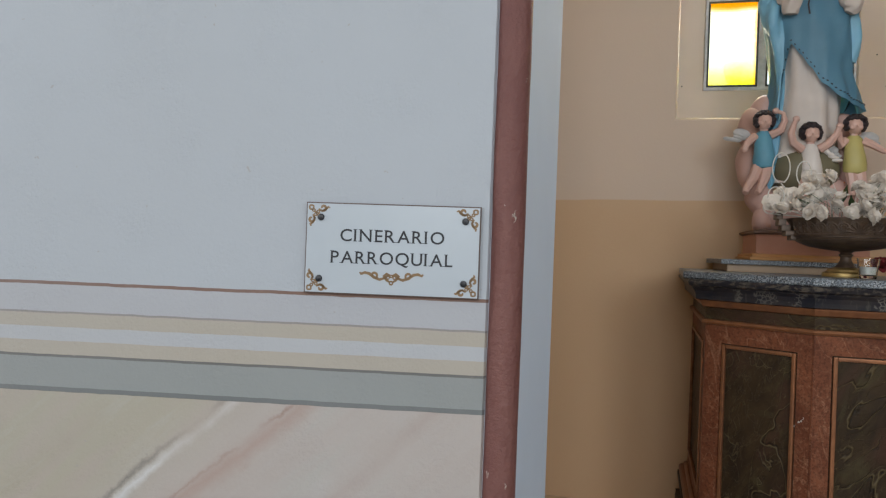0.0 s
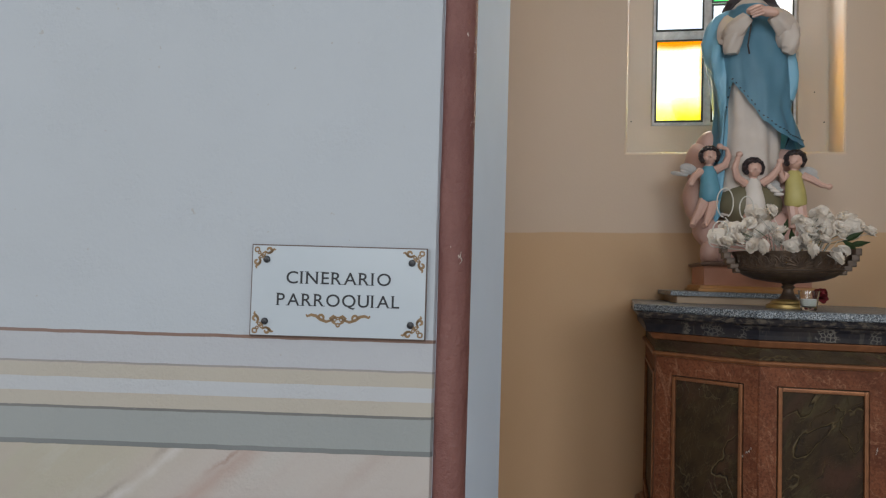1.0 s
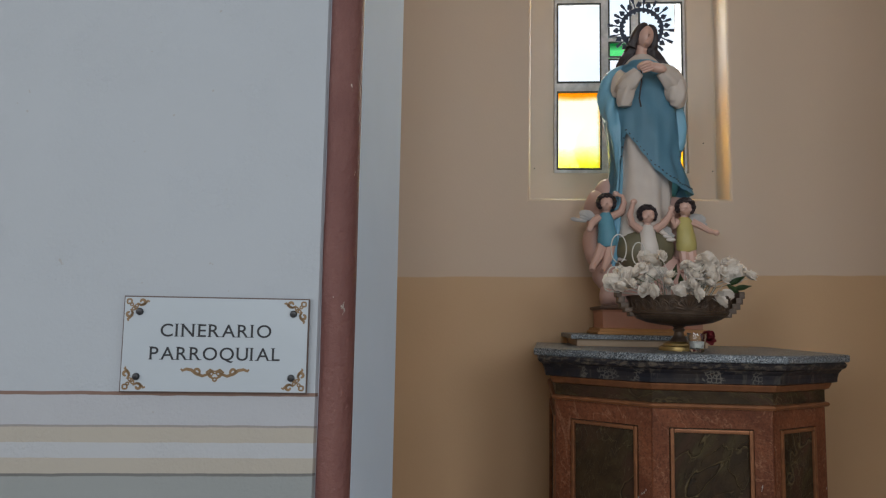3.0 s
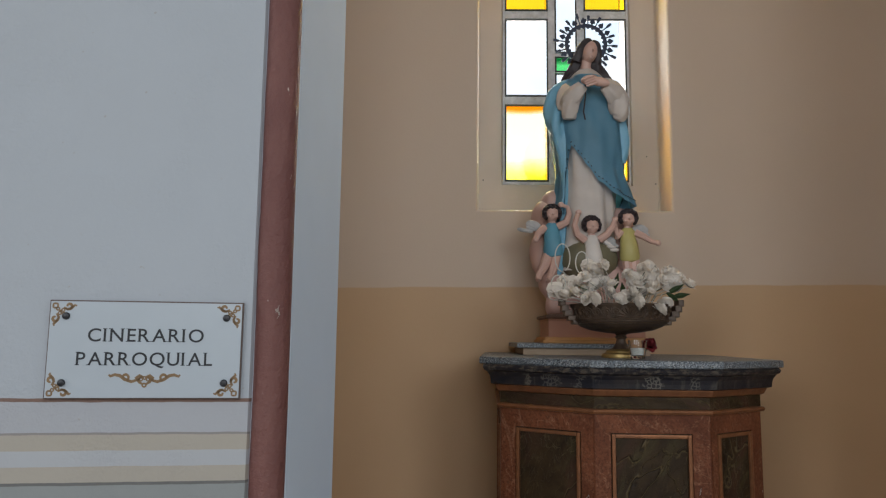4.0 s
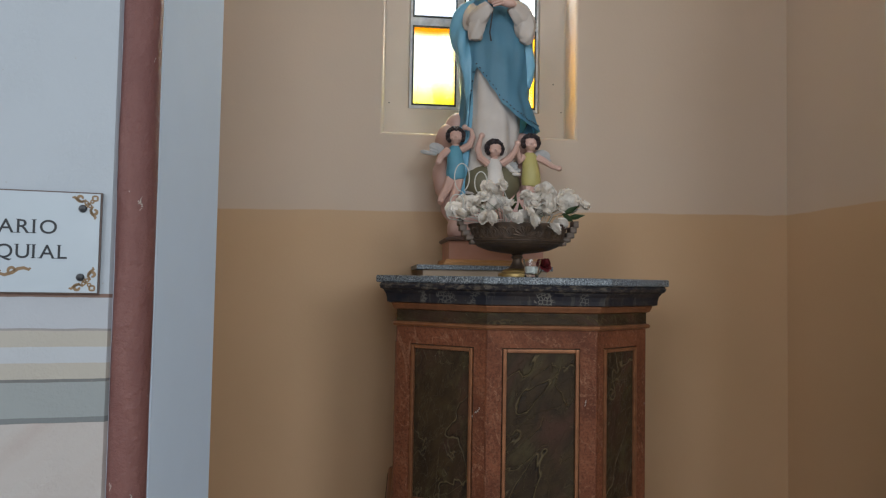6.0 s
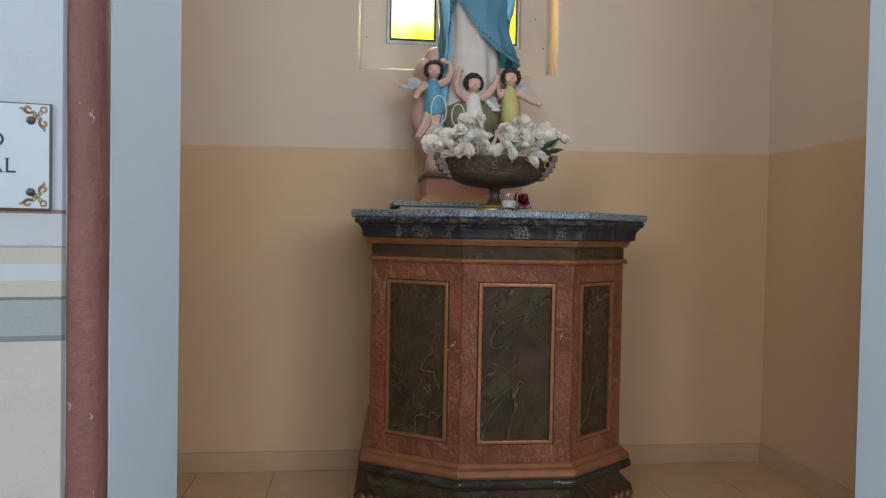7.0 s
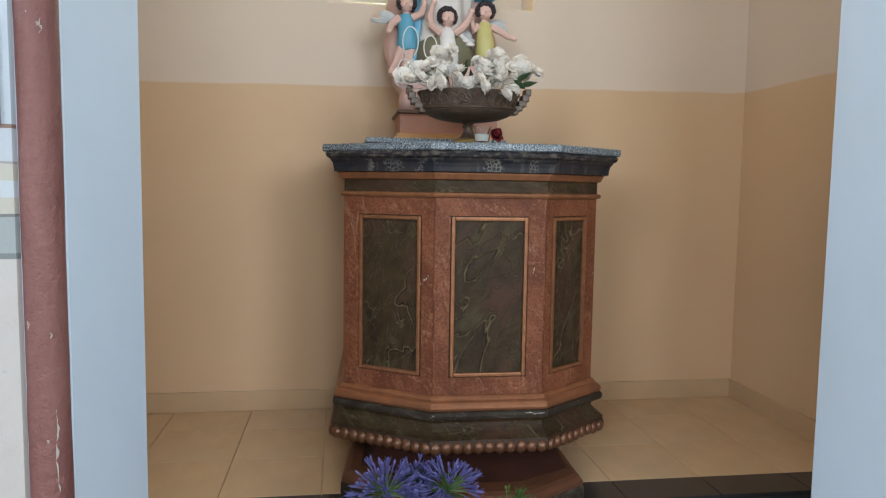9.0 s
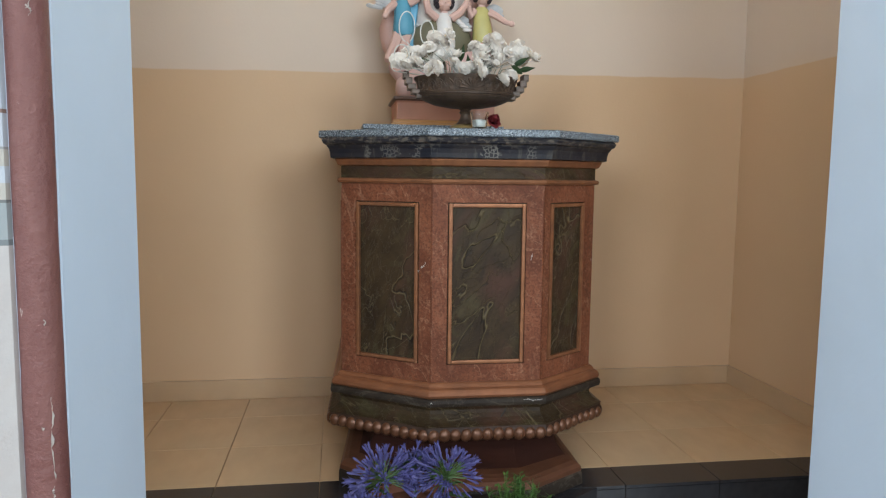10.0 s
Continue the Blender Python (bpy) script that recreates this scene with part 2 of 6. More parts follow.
def creased_marble(name, k=1.0, vscale=(1.25, 1.25, 0.6), crease=0.75):
    """Imitation marble of dark olive and brown, its pale veins edged by dark creases."""
    m, n, l, b, vec, xyz = blank(name, 0.46, 0.16)
    info = n.new("ShaderNodeObjectInfo")
    add = n.new("ShaderNodeVectorMath")
    sh = n.new("ShaderNodeCombineXYZ")
    l.new(vec, add.inputs[0])
    l.new(calc(n, l, "MULTIPLY", info.outputs["Random"], 9.0), sh.inputs[0])
    l.new(calc(n, l, "MULTIPLY", info.outputs["Random"], 5.0), sh.inputs[2])
    l.new(sh.outputs[0], add.inputs[1])
    v = add.outputs[0]
    turn = (0, -0.45, 0)
    col = mixer(n, l, (0.052, 0.032, 0.015), (0.026, 0.016, 0.009), span(n, l, noise_of(n, l, v, 14.0 * k, 6.0, 0.65, 1.0, vscale, turn), 0.35, 0.65))
    col = mixer(n, l, col, (0.074, 0.034, 0.022), span(n, l, noise_of(n, l, v, 6.0 * k, 4.0, 0.5, 0.6, vscale, turn), 0.50, 0.66, 0.0, 0.75))
    col = mixer(n, l, col, (0.070, 0.055, 0.025), span(n, l, noise_of(n, l, v, 8.0 * k, 5.0, 0.6, 1.6, vscale, turn), 0.54, 0.70, 0.0, 0.8))
    heights = None
    for scale, width, amount, dis in ((3.6, 0.0065, 0.95, 0.5), (6.2, 0.007, 0.75, 0.8), (12.0, 0.009, 0.4, 0.9), (26.0, 0.012, 0.25, 0.9)):
        w = calc(n, l, "SUBTRACT", noise_of(n, l, v, scale * k, 4.0, 0.52, dis, vscale, turn), 0.5)
        gate = span(n, l, noise_of(n, l, v, scale * k * 1.4, 2.0, 0.5), 0.34, 0.50)
        pale = calc(n, l, "MULTIPLY", span(n, l, calc(n, l, "ABSOLUTE", w), 0.0, width, amount, 0.0), gate)
        dark = calc(n, l, "MULTIPLY", span(n, l, calc(n, l, "ABSOLUTE", calc(n, l, "SUBTRACT", w, width * 1.3)), 0.0, width * 1.0, amount * crease, 0.0), gate)
        col = mixer(n, l, col, (0.008, 0.006, 0.005), dark)
        col = mixer(n, l, col, (0.132, 0.098, 0.050), pale)
        h = calc(n, l, "SUBTRACT", pale, dark)
        heights = h if heights is None else calc(n, l, "ADD", heights, h)
    chips = noise_of(n, l, v, 60.0, 3.0, 0.6)
    col = mixer(n, l, col, (0.45, 0.41, 0.36), span(n, l, chips, 0.77, 0.78, 0.0, 0.8))
    l.new(col, b.inputs["Base Color"])
    relief(n, l, b, calc(n, l, "ADD", heights, calc(n, l, "MULTIPLY", noise_of(n, l, v, 70.0, 5.0), 0.6)), 0.55, 0.004)
    return m


def scuffed_cornice():
    """Blue-black marbled paint, crazed and rubbed to a pale net in a few places."""
    m, n, l, b, vec, xyz = blank("blue_black_marble_paint", 0.40, 0.2)
    col = mixer(n, l, (0.016, 0.016, 0.022), (0.034, 0.029, 0.030), span(n, l, noise_of(n, l, vec, 14.0, 5.0, 0.6, 0.6), 0.40, 0.62))
    drip = noise_of(n, l, vec, 24.0, 4.0, 0.6, 0.8, (1.6, 1.6, 0.35))
    col = mixer(n, l, col, (0.075, 0.066, 0.058), span(n, l, drip, 0.56, 0.64, 0.0, 0.8))
    vo = n.new("ShaderNodeTexVoronoi")
    vo.feature = "DISTANCE_TO_EDGE"
    vo.inputs["Scale"].default_value = 95.0
    l.new(vec, vo.inputs["Vector"])
    net = span(n, l, vo.outputs["Distance"], 0.04, 0.16, 1.0, 0.0)
    ragged = calc(n, l, "MULTIPLY", calc(n, l, "SUBTRACT", noise_of(n, l, vec, 38.0, 4.0), 0.5), 0.07)
    x = calc(n, l, "ADD", xyz[0], ragged)
    worn = None
    for at_, half, full in ((0.920, 0.026, 1.0), (1.035, 0.012, 0.7), (0.575, 0.010, 0.6), (0.640, 0.026, 0.55), (0.716, 0.012, 0.6)):
        q = span(n, l, calc(n, l, "ABSOLUTE", calc(n, l, "SUBTRACT", x, at_)), half * 0.8, half, full, 0.0)
        worn = q if worn is None else calc(n, l, "MAXIMUM", worn, q)
    low = span(n, l, xyz[2], 0.976, 0.968)
    col = mixer(n, l, col, (0.17, 0.155, 0.135), calc(n, l, "MULTIPLY", calc(n, l, "MULTIPLY", worn, net), low))
    edge = calc(n, l, "MULTIPLY", span(n, l, xyz[2], 0.970, 0.976), span(n, l, noise_of(n, l, vec, 46.0, 5.0, 0.65, 0.5, (1, 1, 2)), 0.52, 0.60, 0.0, 0.75))
    col = mixer(n, l, col, (0.15, 0.125, 0.10), edge)
    l.new(col, b.inputs["Base Color"])
    relief(n, l, b, noise_of(n, l, vec, 60.0, 5.0, 0.6), 0.35, 0.003)
    return m


def granite():
    m, n, l, b, vec, xyz = blank("granite", 0.38, 0.4)
    vo = n.new("ShaderNodeTexVoronoi")
    vo.inputs["Scale"].default_value = 470.0
    l.new(vec, vo.inputs["Vector"])
    hsv = n.new("ShaderNodeSeparateColor")
    l.new(vo.outputs["Color"], hsv.inputs[0])
    r = n.new("ShaderNodeValToRGB")
    r.color_ramp.interpolation = "CONSTANT"
    e = r.color_ramp.elements
    e[0].position, e[0].color = 0.0, (0.03, 0.035, 0.04, 1)
    e[1].position, e[1].color = 0.33, (0.12, 0.14, 0.165, 1)
    x = e.new(0.62)
    x.color = (0.24, 0.27, 0.30, 1)
    x = e.new(0.88)
    x.color = (0.42, 0.44, 0.45, 1)
    l.new(hsv.outputs[0], r.inputs[0])
    l.new(r.outputs[0], b.inputs["Base Color"])
    return m


def red_bead():
    m, n, l, b, vec, xyz = blank("maroon_paint", 0.5, 0.4)
    base = mixer(n, l, (0.150, 0.057, 0.050), (0.200, 0.087, 0.074), span(n, l, noise_of(n, l, vec, 9.0, 6.0, 0.65, 0.3, (1, 1, 0.4)), 0.4, 0.62))
    chips = noise_of(n, l, vec, 42.0, 4.0, 0.6, 0.0, (1.4, 1.4, 0.45))
    base = mixer(n, l, base, (0.62, 0.55, 0.50), span(n, l, chips, 0.722, 0.735, 0.0, 0.9))
    l.new(base, b.inputs["Base Color"])
    relief(n, l, b, noise_of(n, l, vec, 60.0, 5.0, 0.65), 1.0, 0.005)
    return m


def glass_mat(name, color, border=None, cx=0.1, cz=0.2, gloss=0.06, foot=None):
    """A window pane: lets light through tinted; the tint may deepen towards its rim."""
    m = bpy.data.materials.new(name)
    m.use_nodes = True
    n, l = m.node_tree.nodes, m.node_tree.links
    n.remove(n["Principled BSDF"])
    tr = n.new("ShaderNodeBsdfTransparent")
    gl = n.new("ShaderNodeBsdfGlossy")
    gl.inputs["Roughness"].default_value = 0.08
    mx = n.new("ShaderNodeMixShader")
    mx.inputs[0].default_value = gloss
    l.new(tr.outputs[0], mx.inputs[1])
    l.new(gl.outputs[0], mx.inputs[2])
    l.new(mx.outputs[0], n["Material Output"].inputs[0])
    tc = n.new("ShaderNodeTexCoord")
    wv = noise_of(n, l, tc.outputs["Object"], 9.0, 3.0)
    col = mixer(n, l, color, tuple(c * 0.9 for c in color), wv)
    if border:
        xyz = n.new("ShaderNodeSeparateXYZ")
        l.new(tc.outputs["Object"], xyz.inputs[0])
        if foot:
            col = mixer(n, l, col, foot, span(n, l, calc(n, l, "ADD", xyz.outputs[2], calc(n, l, "MULTIPLY", wv, 0.06)), -cz * 0.15, -cz * 0.75))
        dx = calc(n, l, "SUBTRACT", cx + 0.014, xyz.outputs[0])
        dz = calc(n, l, "SUBTRACT", cz - 0.008, xyz.outputs[2])
        d = calc(n, l, "MINIMUM", dx, dz)
        d = calc(n, l, "ADD", d, calc(n, l, "MULTIPLY", calc(n, l, "SUBTRACT", wv, 0.5), 0.03))
        col = mixer(n, l, border, col, span(n, l, d, 0.0, 0.028))
    l.new(col, tr.inputs[0])
    MATS[name] = m
    return m


def clear_glass():
    m = bpy.data.materials.new("clear_glass")
    m.use_nodes = True
    b = m.node_tree.nodes["Principled BSDF"]
    b.inputs["Transmission Weight"].default_value, b.inputs["Roughness"].default_value, b.inputs["IOR"].default_value = 1.0, 0.03, 1.45
    b.inputs["Base Color"].default_value = (0.95, 0.97, 0.96, 1)
    return m


M_WALL = painted_wall()
M_NICHE = niche_paint()
M_JAMB = mat("jamb_paint", (0.555, 0.63, 0.735), 0.75, spec=0.2, c2=(0.52, 0.595, 0.695), scale=6.0, bump=0.2, bscale=60.0, stain=(0.50, 0.54, 0.58), stain_scale=2.0)
M_SILL = mat("cream_paint", (0.66, 0.565, 0.475), 0.55, c2=(0.61, 0.515, 0.43), scale=5.0, bump=0.2, bscale=80.0)
M_PLAIN = mat("nave_plaster", (0.64, 0.62, 0.59), 0.7, scale=4.0, bump=0.2)
M_BEAD = red_bead()
M_TILE = mat("beige_tile", (0.62, 0.425, 0.25), 0.20, c2=(0.50, 0.335, 0.185), scale=9.0, amount=0.7, detail=7.0, stain=(0.62, 0.47, 0.30), stain_scale=5.0, stain_amount=0.5, stretch=(1, 0.5, 1))
M_BLACK = mat("black_tile", (0.022, 0.022, 0.025), 0.25, c2=(0.035, 0.035, 0.038), scale=40.0)
M_GROUT = mat("grout", (0.52, 0.36, 0.21), 0.9, scale=60.0, bump=0.3)
M_BASE = mat("skirting_tile", (0.56, 0.375, 0.215), 0.35, c2=(0.49, 0.325, 0.18), scale=8.0, stain=(0.42, 0.33, 0.24), stain_scale=6.0)
M_NFLOOR = mat("nave_floor", (0.33, 0.28, 0.22), 0.35, scale=6.0, stain_scale=2.0)
M_GRAN = granite()
M_ROSE = marble_paint("rose_marble_paint", (0.212, 0.072, 0.034), (0.112, 0.036, 0.018), (0.34, 0.17, 0.10), 0.48, (1, 1, 0.55), (0, 0.7, 0), 9.0, 0.008, 0.65, speckle=0.6)
M_GREEN = creased_marble("dark_green_marble_paint")
M_OLIVE = creased_marble("olive_marble_paint", 1.5, (0.6, 0.6, 1.3), 0.4)
M_NAVY = marble_paint("black_marble_paint", (0.024, 0.017, 0.013), (0.038, 0.028, 0.020), (0.14, 0.112, 0.085), 0.42, scale=12.0, width=0.014, vein_amount=0.4)
M_CORNICE = scuffed_cornice()
M_COPPER = mat("copper_gilt_paint", (0.30, 0.122, 0.056), 0.36, spec=0.3, metal=0.4, c2=(0.20, 0.078, 0.036), scale=26.0, bump=0.2, bscale=120.0, stain=(0.14, 0.06, 0.035), stain_scale=11.0, stain_amount=0.5)
M_BEADS = mat("worn_gilt_bead", (0.17, 0.074, 0.037), 0.30, metal=0.4, c2=(0.055, 0.024, 0.014), scale=38.0, bump=0.2)
M_BRONZE = mat("bronze", (0.105, 0.068, 0.045), 0.42, metal=0.25, c2=(0.045, 0.030, 0.022), scale=45.0, amount=0.8, bump=0.8, bscale=70.0)
M_BRASS = mat("brass", (0.42, 0.29, 0.11), 0.4, metal=0.7, scale=30.0)
M_LEAD = mat("window_paint", (0.84, 0.84, 0.85), 0.55, c2=(0.66, 0.66, 0.67), scale=55.0, amount=0.8, bump=0.6, bscale=60.0, stain=(0.30, 0.30, 0.30), stain_scale=16.0, stain_amount=0.5)
M_IRON = mat("putty_dark", (0.06, 0.065, 0.06), 0.7, scale=60.0)
P_CLEAR = glass_mat("pane_clear", (0.96, 0.98, 1.0))
# near-white middle paints in glare; the deeper edge and foot show the amber
P_AMBER = glass_mat("pane_amber_glare", (1.0, 0.985, 0.88), (0.92, 0.52, 0.01), 0.0925, 0.1675, foot=(0.95, 0.90, 0.16))
P_ORANGE = glass_mat("pane_orange", (0.97, 0.70, 0.10), (0.85, 0.42, 0.02), 0.0925, 0.1675)
P_AMBER2 = glass_mat("pane_deep_amber", (1.0, 0.82, 0.09), (0.92, 0.52, 0.01), 0.0925, 0.1675)
P_GREEN = glass_mat("pane_green", (0.30, 0.80, 0.42), (0.04, 0.34, 0.14), 0.05, 0.037)
M_GILT = mat("gilt_line", (0.31, 0.132, 0.060), 0.4, spec=0.3, metal=0.45, c2=(0.14, 0.058, 0.028), scale=40.0, bump=0.2, stain=(0.20, 0.09, 0.05), stain_scale=14.0, stain_amount=0.5)
M_FLAKE = mat("bare_plaster", (0.62, 0.57, 0.52), 0.8, scale=90.0, bump=0.4)
GLASS = clear_glass()

# ---- builders ----


def finish(bm, name, mats, smooth=False):
    me = bpy.data.meshes.new(name)
    bmesh.ops.recalc_face_normals(bm, faces=bm.faces)
    bm.to_mesh(me)
    bm.free()
    for m in mats if isinstance(mats, (list, tuple)) else [mats]:
        me.materials.append(m)
    if smooth:
        me.polygons.foreach_set("use_smooth", [True] * len(me.polygons))
        me.set_sharp_from_angle(angle=radians(38))
    return me


def part(name, bm, material, parent, label="", smooth=False):
    ob = new(name, finish(bm, name, material, smooth))
    ob.parent = parent
    ob.matrix_parent_inverse = parent.matrix_basis.inverted() if parent.parent is None else (parent.parent.matrix_basis @ parent.matrix_parent_inverse).inverted()
    if parent.parent is not None:
        ob.matrix_parent_inverse = Matrix()
    return tagged(ob, label)


def piece(name, me, parent, m):
    """A repeat that shares mesh data, placed by m in the world."""
    ob = new(name, me)
    ob.parent = parent
    ob.matrix_parent_inverse = parent.matrix_basis.inverted() if parent.parent is None else Matrix()
    ob.matrix_basis = m
    return ob


def thing(name, at, label, category, group="", kind=""):
    ob = new(name)
    ob.empty_display_size = 0.05
    ob.matrix_basis = Matrix.Translation(at)
    return tagged(ob, label, category, group, kind)


def single(name, bm, material, label, category, kind="", smooth=False, group=""):
    return tagged(new(name, finish(bm, name, material, smooth)), label, category, group, kind)


def box(bm, x0, x1, y0, y1, z0, z1, bevel=0.0, m=None):
    vs = [bm.verts.new((x, y, z)) for x in (x0, x1) for y in (y0, y1) for z in (z0, z1)]
    fs = [bm.faces.new([vs[i] for i in q]) for q in ((0, 1, 3, 2), (4, 6, 7, 5), (0, 4, 5, 1), (2, 3, 7, 6), (0, 2, 6, 4), (1, 5, 7, 3))]
    if bevel:
        es = {e for f in fs for e in f.edges}
        r = bmesh.ops.bevel(bm, geom=list(es), offset=bevel, segments=2, affect="EDGES", profile=0.7)
        vs = list({v for f in r["faces"] for v in f.verts} | {v for v in vs if v.is_valid})
    if m is not None:
        for v in vs:
            v.co = m @ v.co
    return bm


def offset_plan(plan, d):
    out = []
    k = len(plan)
    for i in range(k):
        p0, p1, p2 = Vector(plan[i - 1]), Vector(plan[i]), Vector(plan[(i + 1) % k])
        a, b = (p1 - p0).normalized(), (p2 - p1).normalized()
        na, nb = Vector((a.y, -a.x)), Vector((b.y, -b.x))
        bis = na + nb
        out.append(p1 + bis * (d / max(0.3, 1 + na.dot(nb))))
    return out


def sweep(plan, profile, bm=None, jitter=0.0, cap=True):
    """A moulding: the profile (offset, height) carried round the plan."""
    bm = bm or bmesh.new()
    rings = []
    for d, z in profile:
        rings.append([bm.verts.new((p.x, p.y, z + jitter * noise.noise((p.x * 5, p.y * 5, z * 9)))) for p in offset_plan(plan, d)])
    k = len(plan)
    for a, b in zip(rings, rings[1:]):
        for i in range(k):
            bm.faces.new((a[i], a[(i + 1) % k], b[(i + 1) % k], b[i]))
    if cap:
        bm.faces.new(rings[0])
        bm.faces.new(rings[-1])
    return bm


def lathe(bm, profile, at=(0, 0, 0), n=32, sx=1.0, sy=1.0, wave=0.0, waves=8, idx=0):
    rings = []
    for r, z in profile:
        rings.append([bm.verts.new((at[0] + sx * r * (1 + wave * math.cos(waves * a)) * math.cos(a), at[1] + sy * r * (1 + wave * math.cos(waves * a)) * math.sin(a), at[2] + z))
                      for a in (2 * math.pi * i / n for i in range(n))])
    for a, b in zip(rings, rings[1:]):
        for i in range(n):
            bm.faces.new((a[i], a[(i + 1) % n], b[(i + 1) % n], b[i])).material_index = idx
    for r in (rings[0], rings[-1]):
        bm.faces.new(r).material_index = idx
    return bm


def ball(bm, c, r, idx=0, turn=(0, 0, 0), u=16, v=10, rough=0.0):
    m = Matrix.Translation(c) @ Euler([radians(a) for a in turn]).to_matrix().to_4x4() @ Matrix.Diagonal((*r, 1))
    res = bmesh.ops.create_uvsphere(bm, u_segments=u, v_segments=v, radius=1.0, matrix=m)
    fs = set()
    for w in res["verts"]:
        if rough:
            w.co += (w.co - Vector(c)) * rough * noise.noise(w.co * 14)
        fs.update(w.link_faces)
    for f in fs:
        f.material_index = idx
    return bm


def tube(bm, pts, idx=0, n=8, flat=1.0):
    """A rounded limb or stem through (x, y, z, r)."""
    rings = []
    for i, (x, y, z, r) in enumerate(pts):
        p = Vector((x, y, z))
        a = Vector(pts[max(i - 1, 0)][:3])
        b = Vector(pts[min(i + 1, len(pts) - 1)][:3])
        d = (b - a).normalized()
        s = d.cross(Vector((0, 1, 0.01))).normalized()
        t = s.cross(d).normalized()
        rings.append([bm.verts.new(p + s * (r * math.cos(q)) + t * (r * flat * math.sin(q))) for q in (2 * math.pi * j / n for j in range(n))])
    for a, b in zip(rings, rings[1:]):
        for i in range(n):
            bm.faces.new((a[i], a[(i + 1) % n], b[(i + 1) % n], b[i])).material_index = idx
    for r in (rings[0], rings[-1]):
        bm.faces.new(r).material_index = idx
    return bm


def draped(bm, pts, idx=0, n=24, flat=1.0, folds=5, depth=0.08, ph=0.0, steps=6):
    """A sleeve or swathe of cloth through (x, y, z, r), rounded along its length and creased."""
    P = [Vector(p) for p in pts]
    line = []
    for i in range(len(P) - 1):
        p0, p1, p2, p3 = P[max(i - 1, 0)], P[i], P[i + 1], P[min(i + 2, len(P) - 1)]
        for j in range(steps + (i == len(P) - 2)):
            t = j / steps
            line.append(0.5 * ((2 * p1) + (p2 - p0) * t + (2 * p0 - 5 * p1 + 4 * p2 - p3) * t * t + (3 * p1 - p0 - 3 * p2 + p3) * t ** 3))
    rings = []
    for i, q in enumerate(line):
        p = Vector(q[:3])
        d = (Vector(line[min(i + 1, len(line) - 1)][:3]) - Vector(line[max(i - 1, 0)][:3])).normalized()
        u = d.cross(Vector((0, 1, 0.01))).normalized()
        w = u.cross(d).normalized()
        ring = []
        for k in range(n):
            a = 2 * math.pi * k / n
            r = q[3] * (1 + depth * math.sin(folds * a + ph + 0.35 * i) + 0.5 * depth * noise.noise((math.cos(a) * 2 + ph, math.sin(a) * 2, i * 0.3)))
            ring.append(bm.verts.new(p + u * (r * math.cos(a)) + w * (r * flat * math.sin(a))))
        rings.append(ring)
    for a, b in zip(rings, rings[1:]):
        for i in range(n):
            bm.faces.new((a[i], a[(i + 1) % n], b[(i + 1) % n], b[i])).material_index = idx
    for r in (rings[0], rings[-1]):
        bm.faces.new(r).material_index = idx
    return bm


def spline(keys, t):
    """Smooth value between rows (position, values...)."""
    if t <= keys[0][0]:
        return keys[0][1:]
    for a, b in zip(keys, keys[1:]):
        if t <= b[0]:
            s = (t - a[0]) / (b[0] - a[0])
            s = s * s * (3 - 2 * s) * 0.5 + s * 0.5
            return tuple(p + (q - p) * s for p, q in zip(a[1:], b[1:]))
    return keys[-1][1:]


# ---- setting: niche ----
XL, XR, YB, YF, TOPZ = -0.46, 2.18, 1.70, 0.366, 3.5
FLOOR_Z = -0.17
REC = (0.445, 1.253, 1.600, 3.28)
WIN = (0.562, 1.128, 1.747, 3.17)
YW = 1.87


def quad(bm, pts, idx=0):
    f = bm.faces.new([bm.verts.new(p) for p in pts])
    f.material_index = idx
    return f


def back_wall():
    bm = bmesh.new()
    x0, x1, z0, z1 = REC
    a0, a1, c0, c1 = WIN
    X0, X1, Z0, Z1 = XL - 0.3, XR + 0.3, FLOOR_Z - 0.1, TOPZ + 0.2
    y = YB

    def ring(p, q, yy):
        return [(p[0], yy, p[2]), (p[1], yy, p[2]), (p[1], yy, p[3]), (p[0], yy, p[3])]
    loops = [(ring((X0, X1, Z0, Z1), 0, y), 0), (ring((x0 - 0.007, x1 + 0.007, z0 - 0.007, z1 + 0.007), 0, y), 0),
             (ring((x0 - 0.001, x1 + 0.001, z0 - 0.001, z1 + 0.001), 0, y + 0.003), 0), (ring((x0 + 0.004, x1 - 0.004, z0 + 0.004, z1 - 0.004), 0, y + 0.012), 1),
             (ring((x0 + 0.006, x1 - 0.006, z0 + 0.006, z1 - 0.006), 0, YW - 0.010), 1), (ring((x0 + 0.012, x1 - 0.012, z0 + 0.012, z1 - 0.012), 0, YW - 0.004), 1),
             (ring((a0 - 0.006, a1 + 0.006, c0 - 0.004, c1), 0, YW - 0.004), 1),
             (ring((a0, a1, c0, c1), 0, YW + 0.01), 1), (ring((a0, a1, c0, c1), 0, 2.05), 1), (ring((X0, X1, Z0, Z1), 0, 2.05), 1)]
    rows = [([bm.verts.new(p) for p in lp], k) for lp, k in loops]
    for (a, _), (b, k) in zip(rows, rows[1:]):
        for i in range(4):
            bm.faces.new((a[i], a[(i + 1) % 4], b[(i + 1) % 4], b[i])).material_index = k
    for i in range(4):
        a, b = rows[-1][0], rows[0][0]
        bm.faces.new((a[i], a[(i + 1) % 4], b[(i + 1) % 4], b[i]))
    return single("wall_north", bm, [M_NICHE, M_SILL], "cream and ochre painted plaster wall with a straight window recess", "wall", "structure")


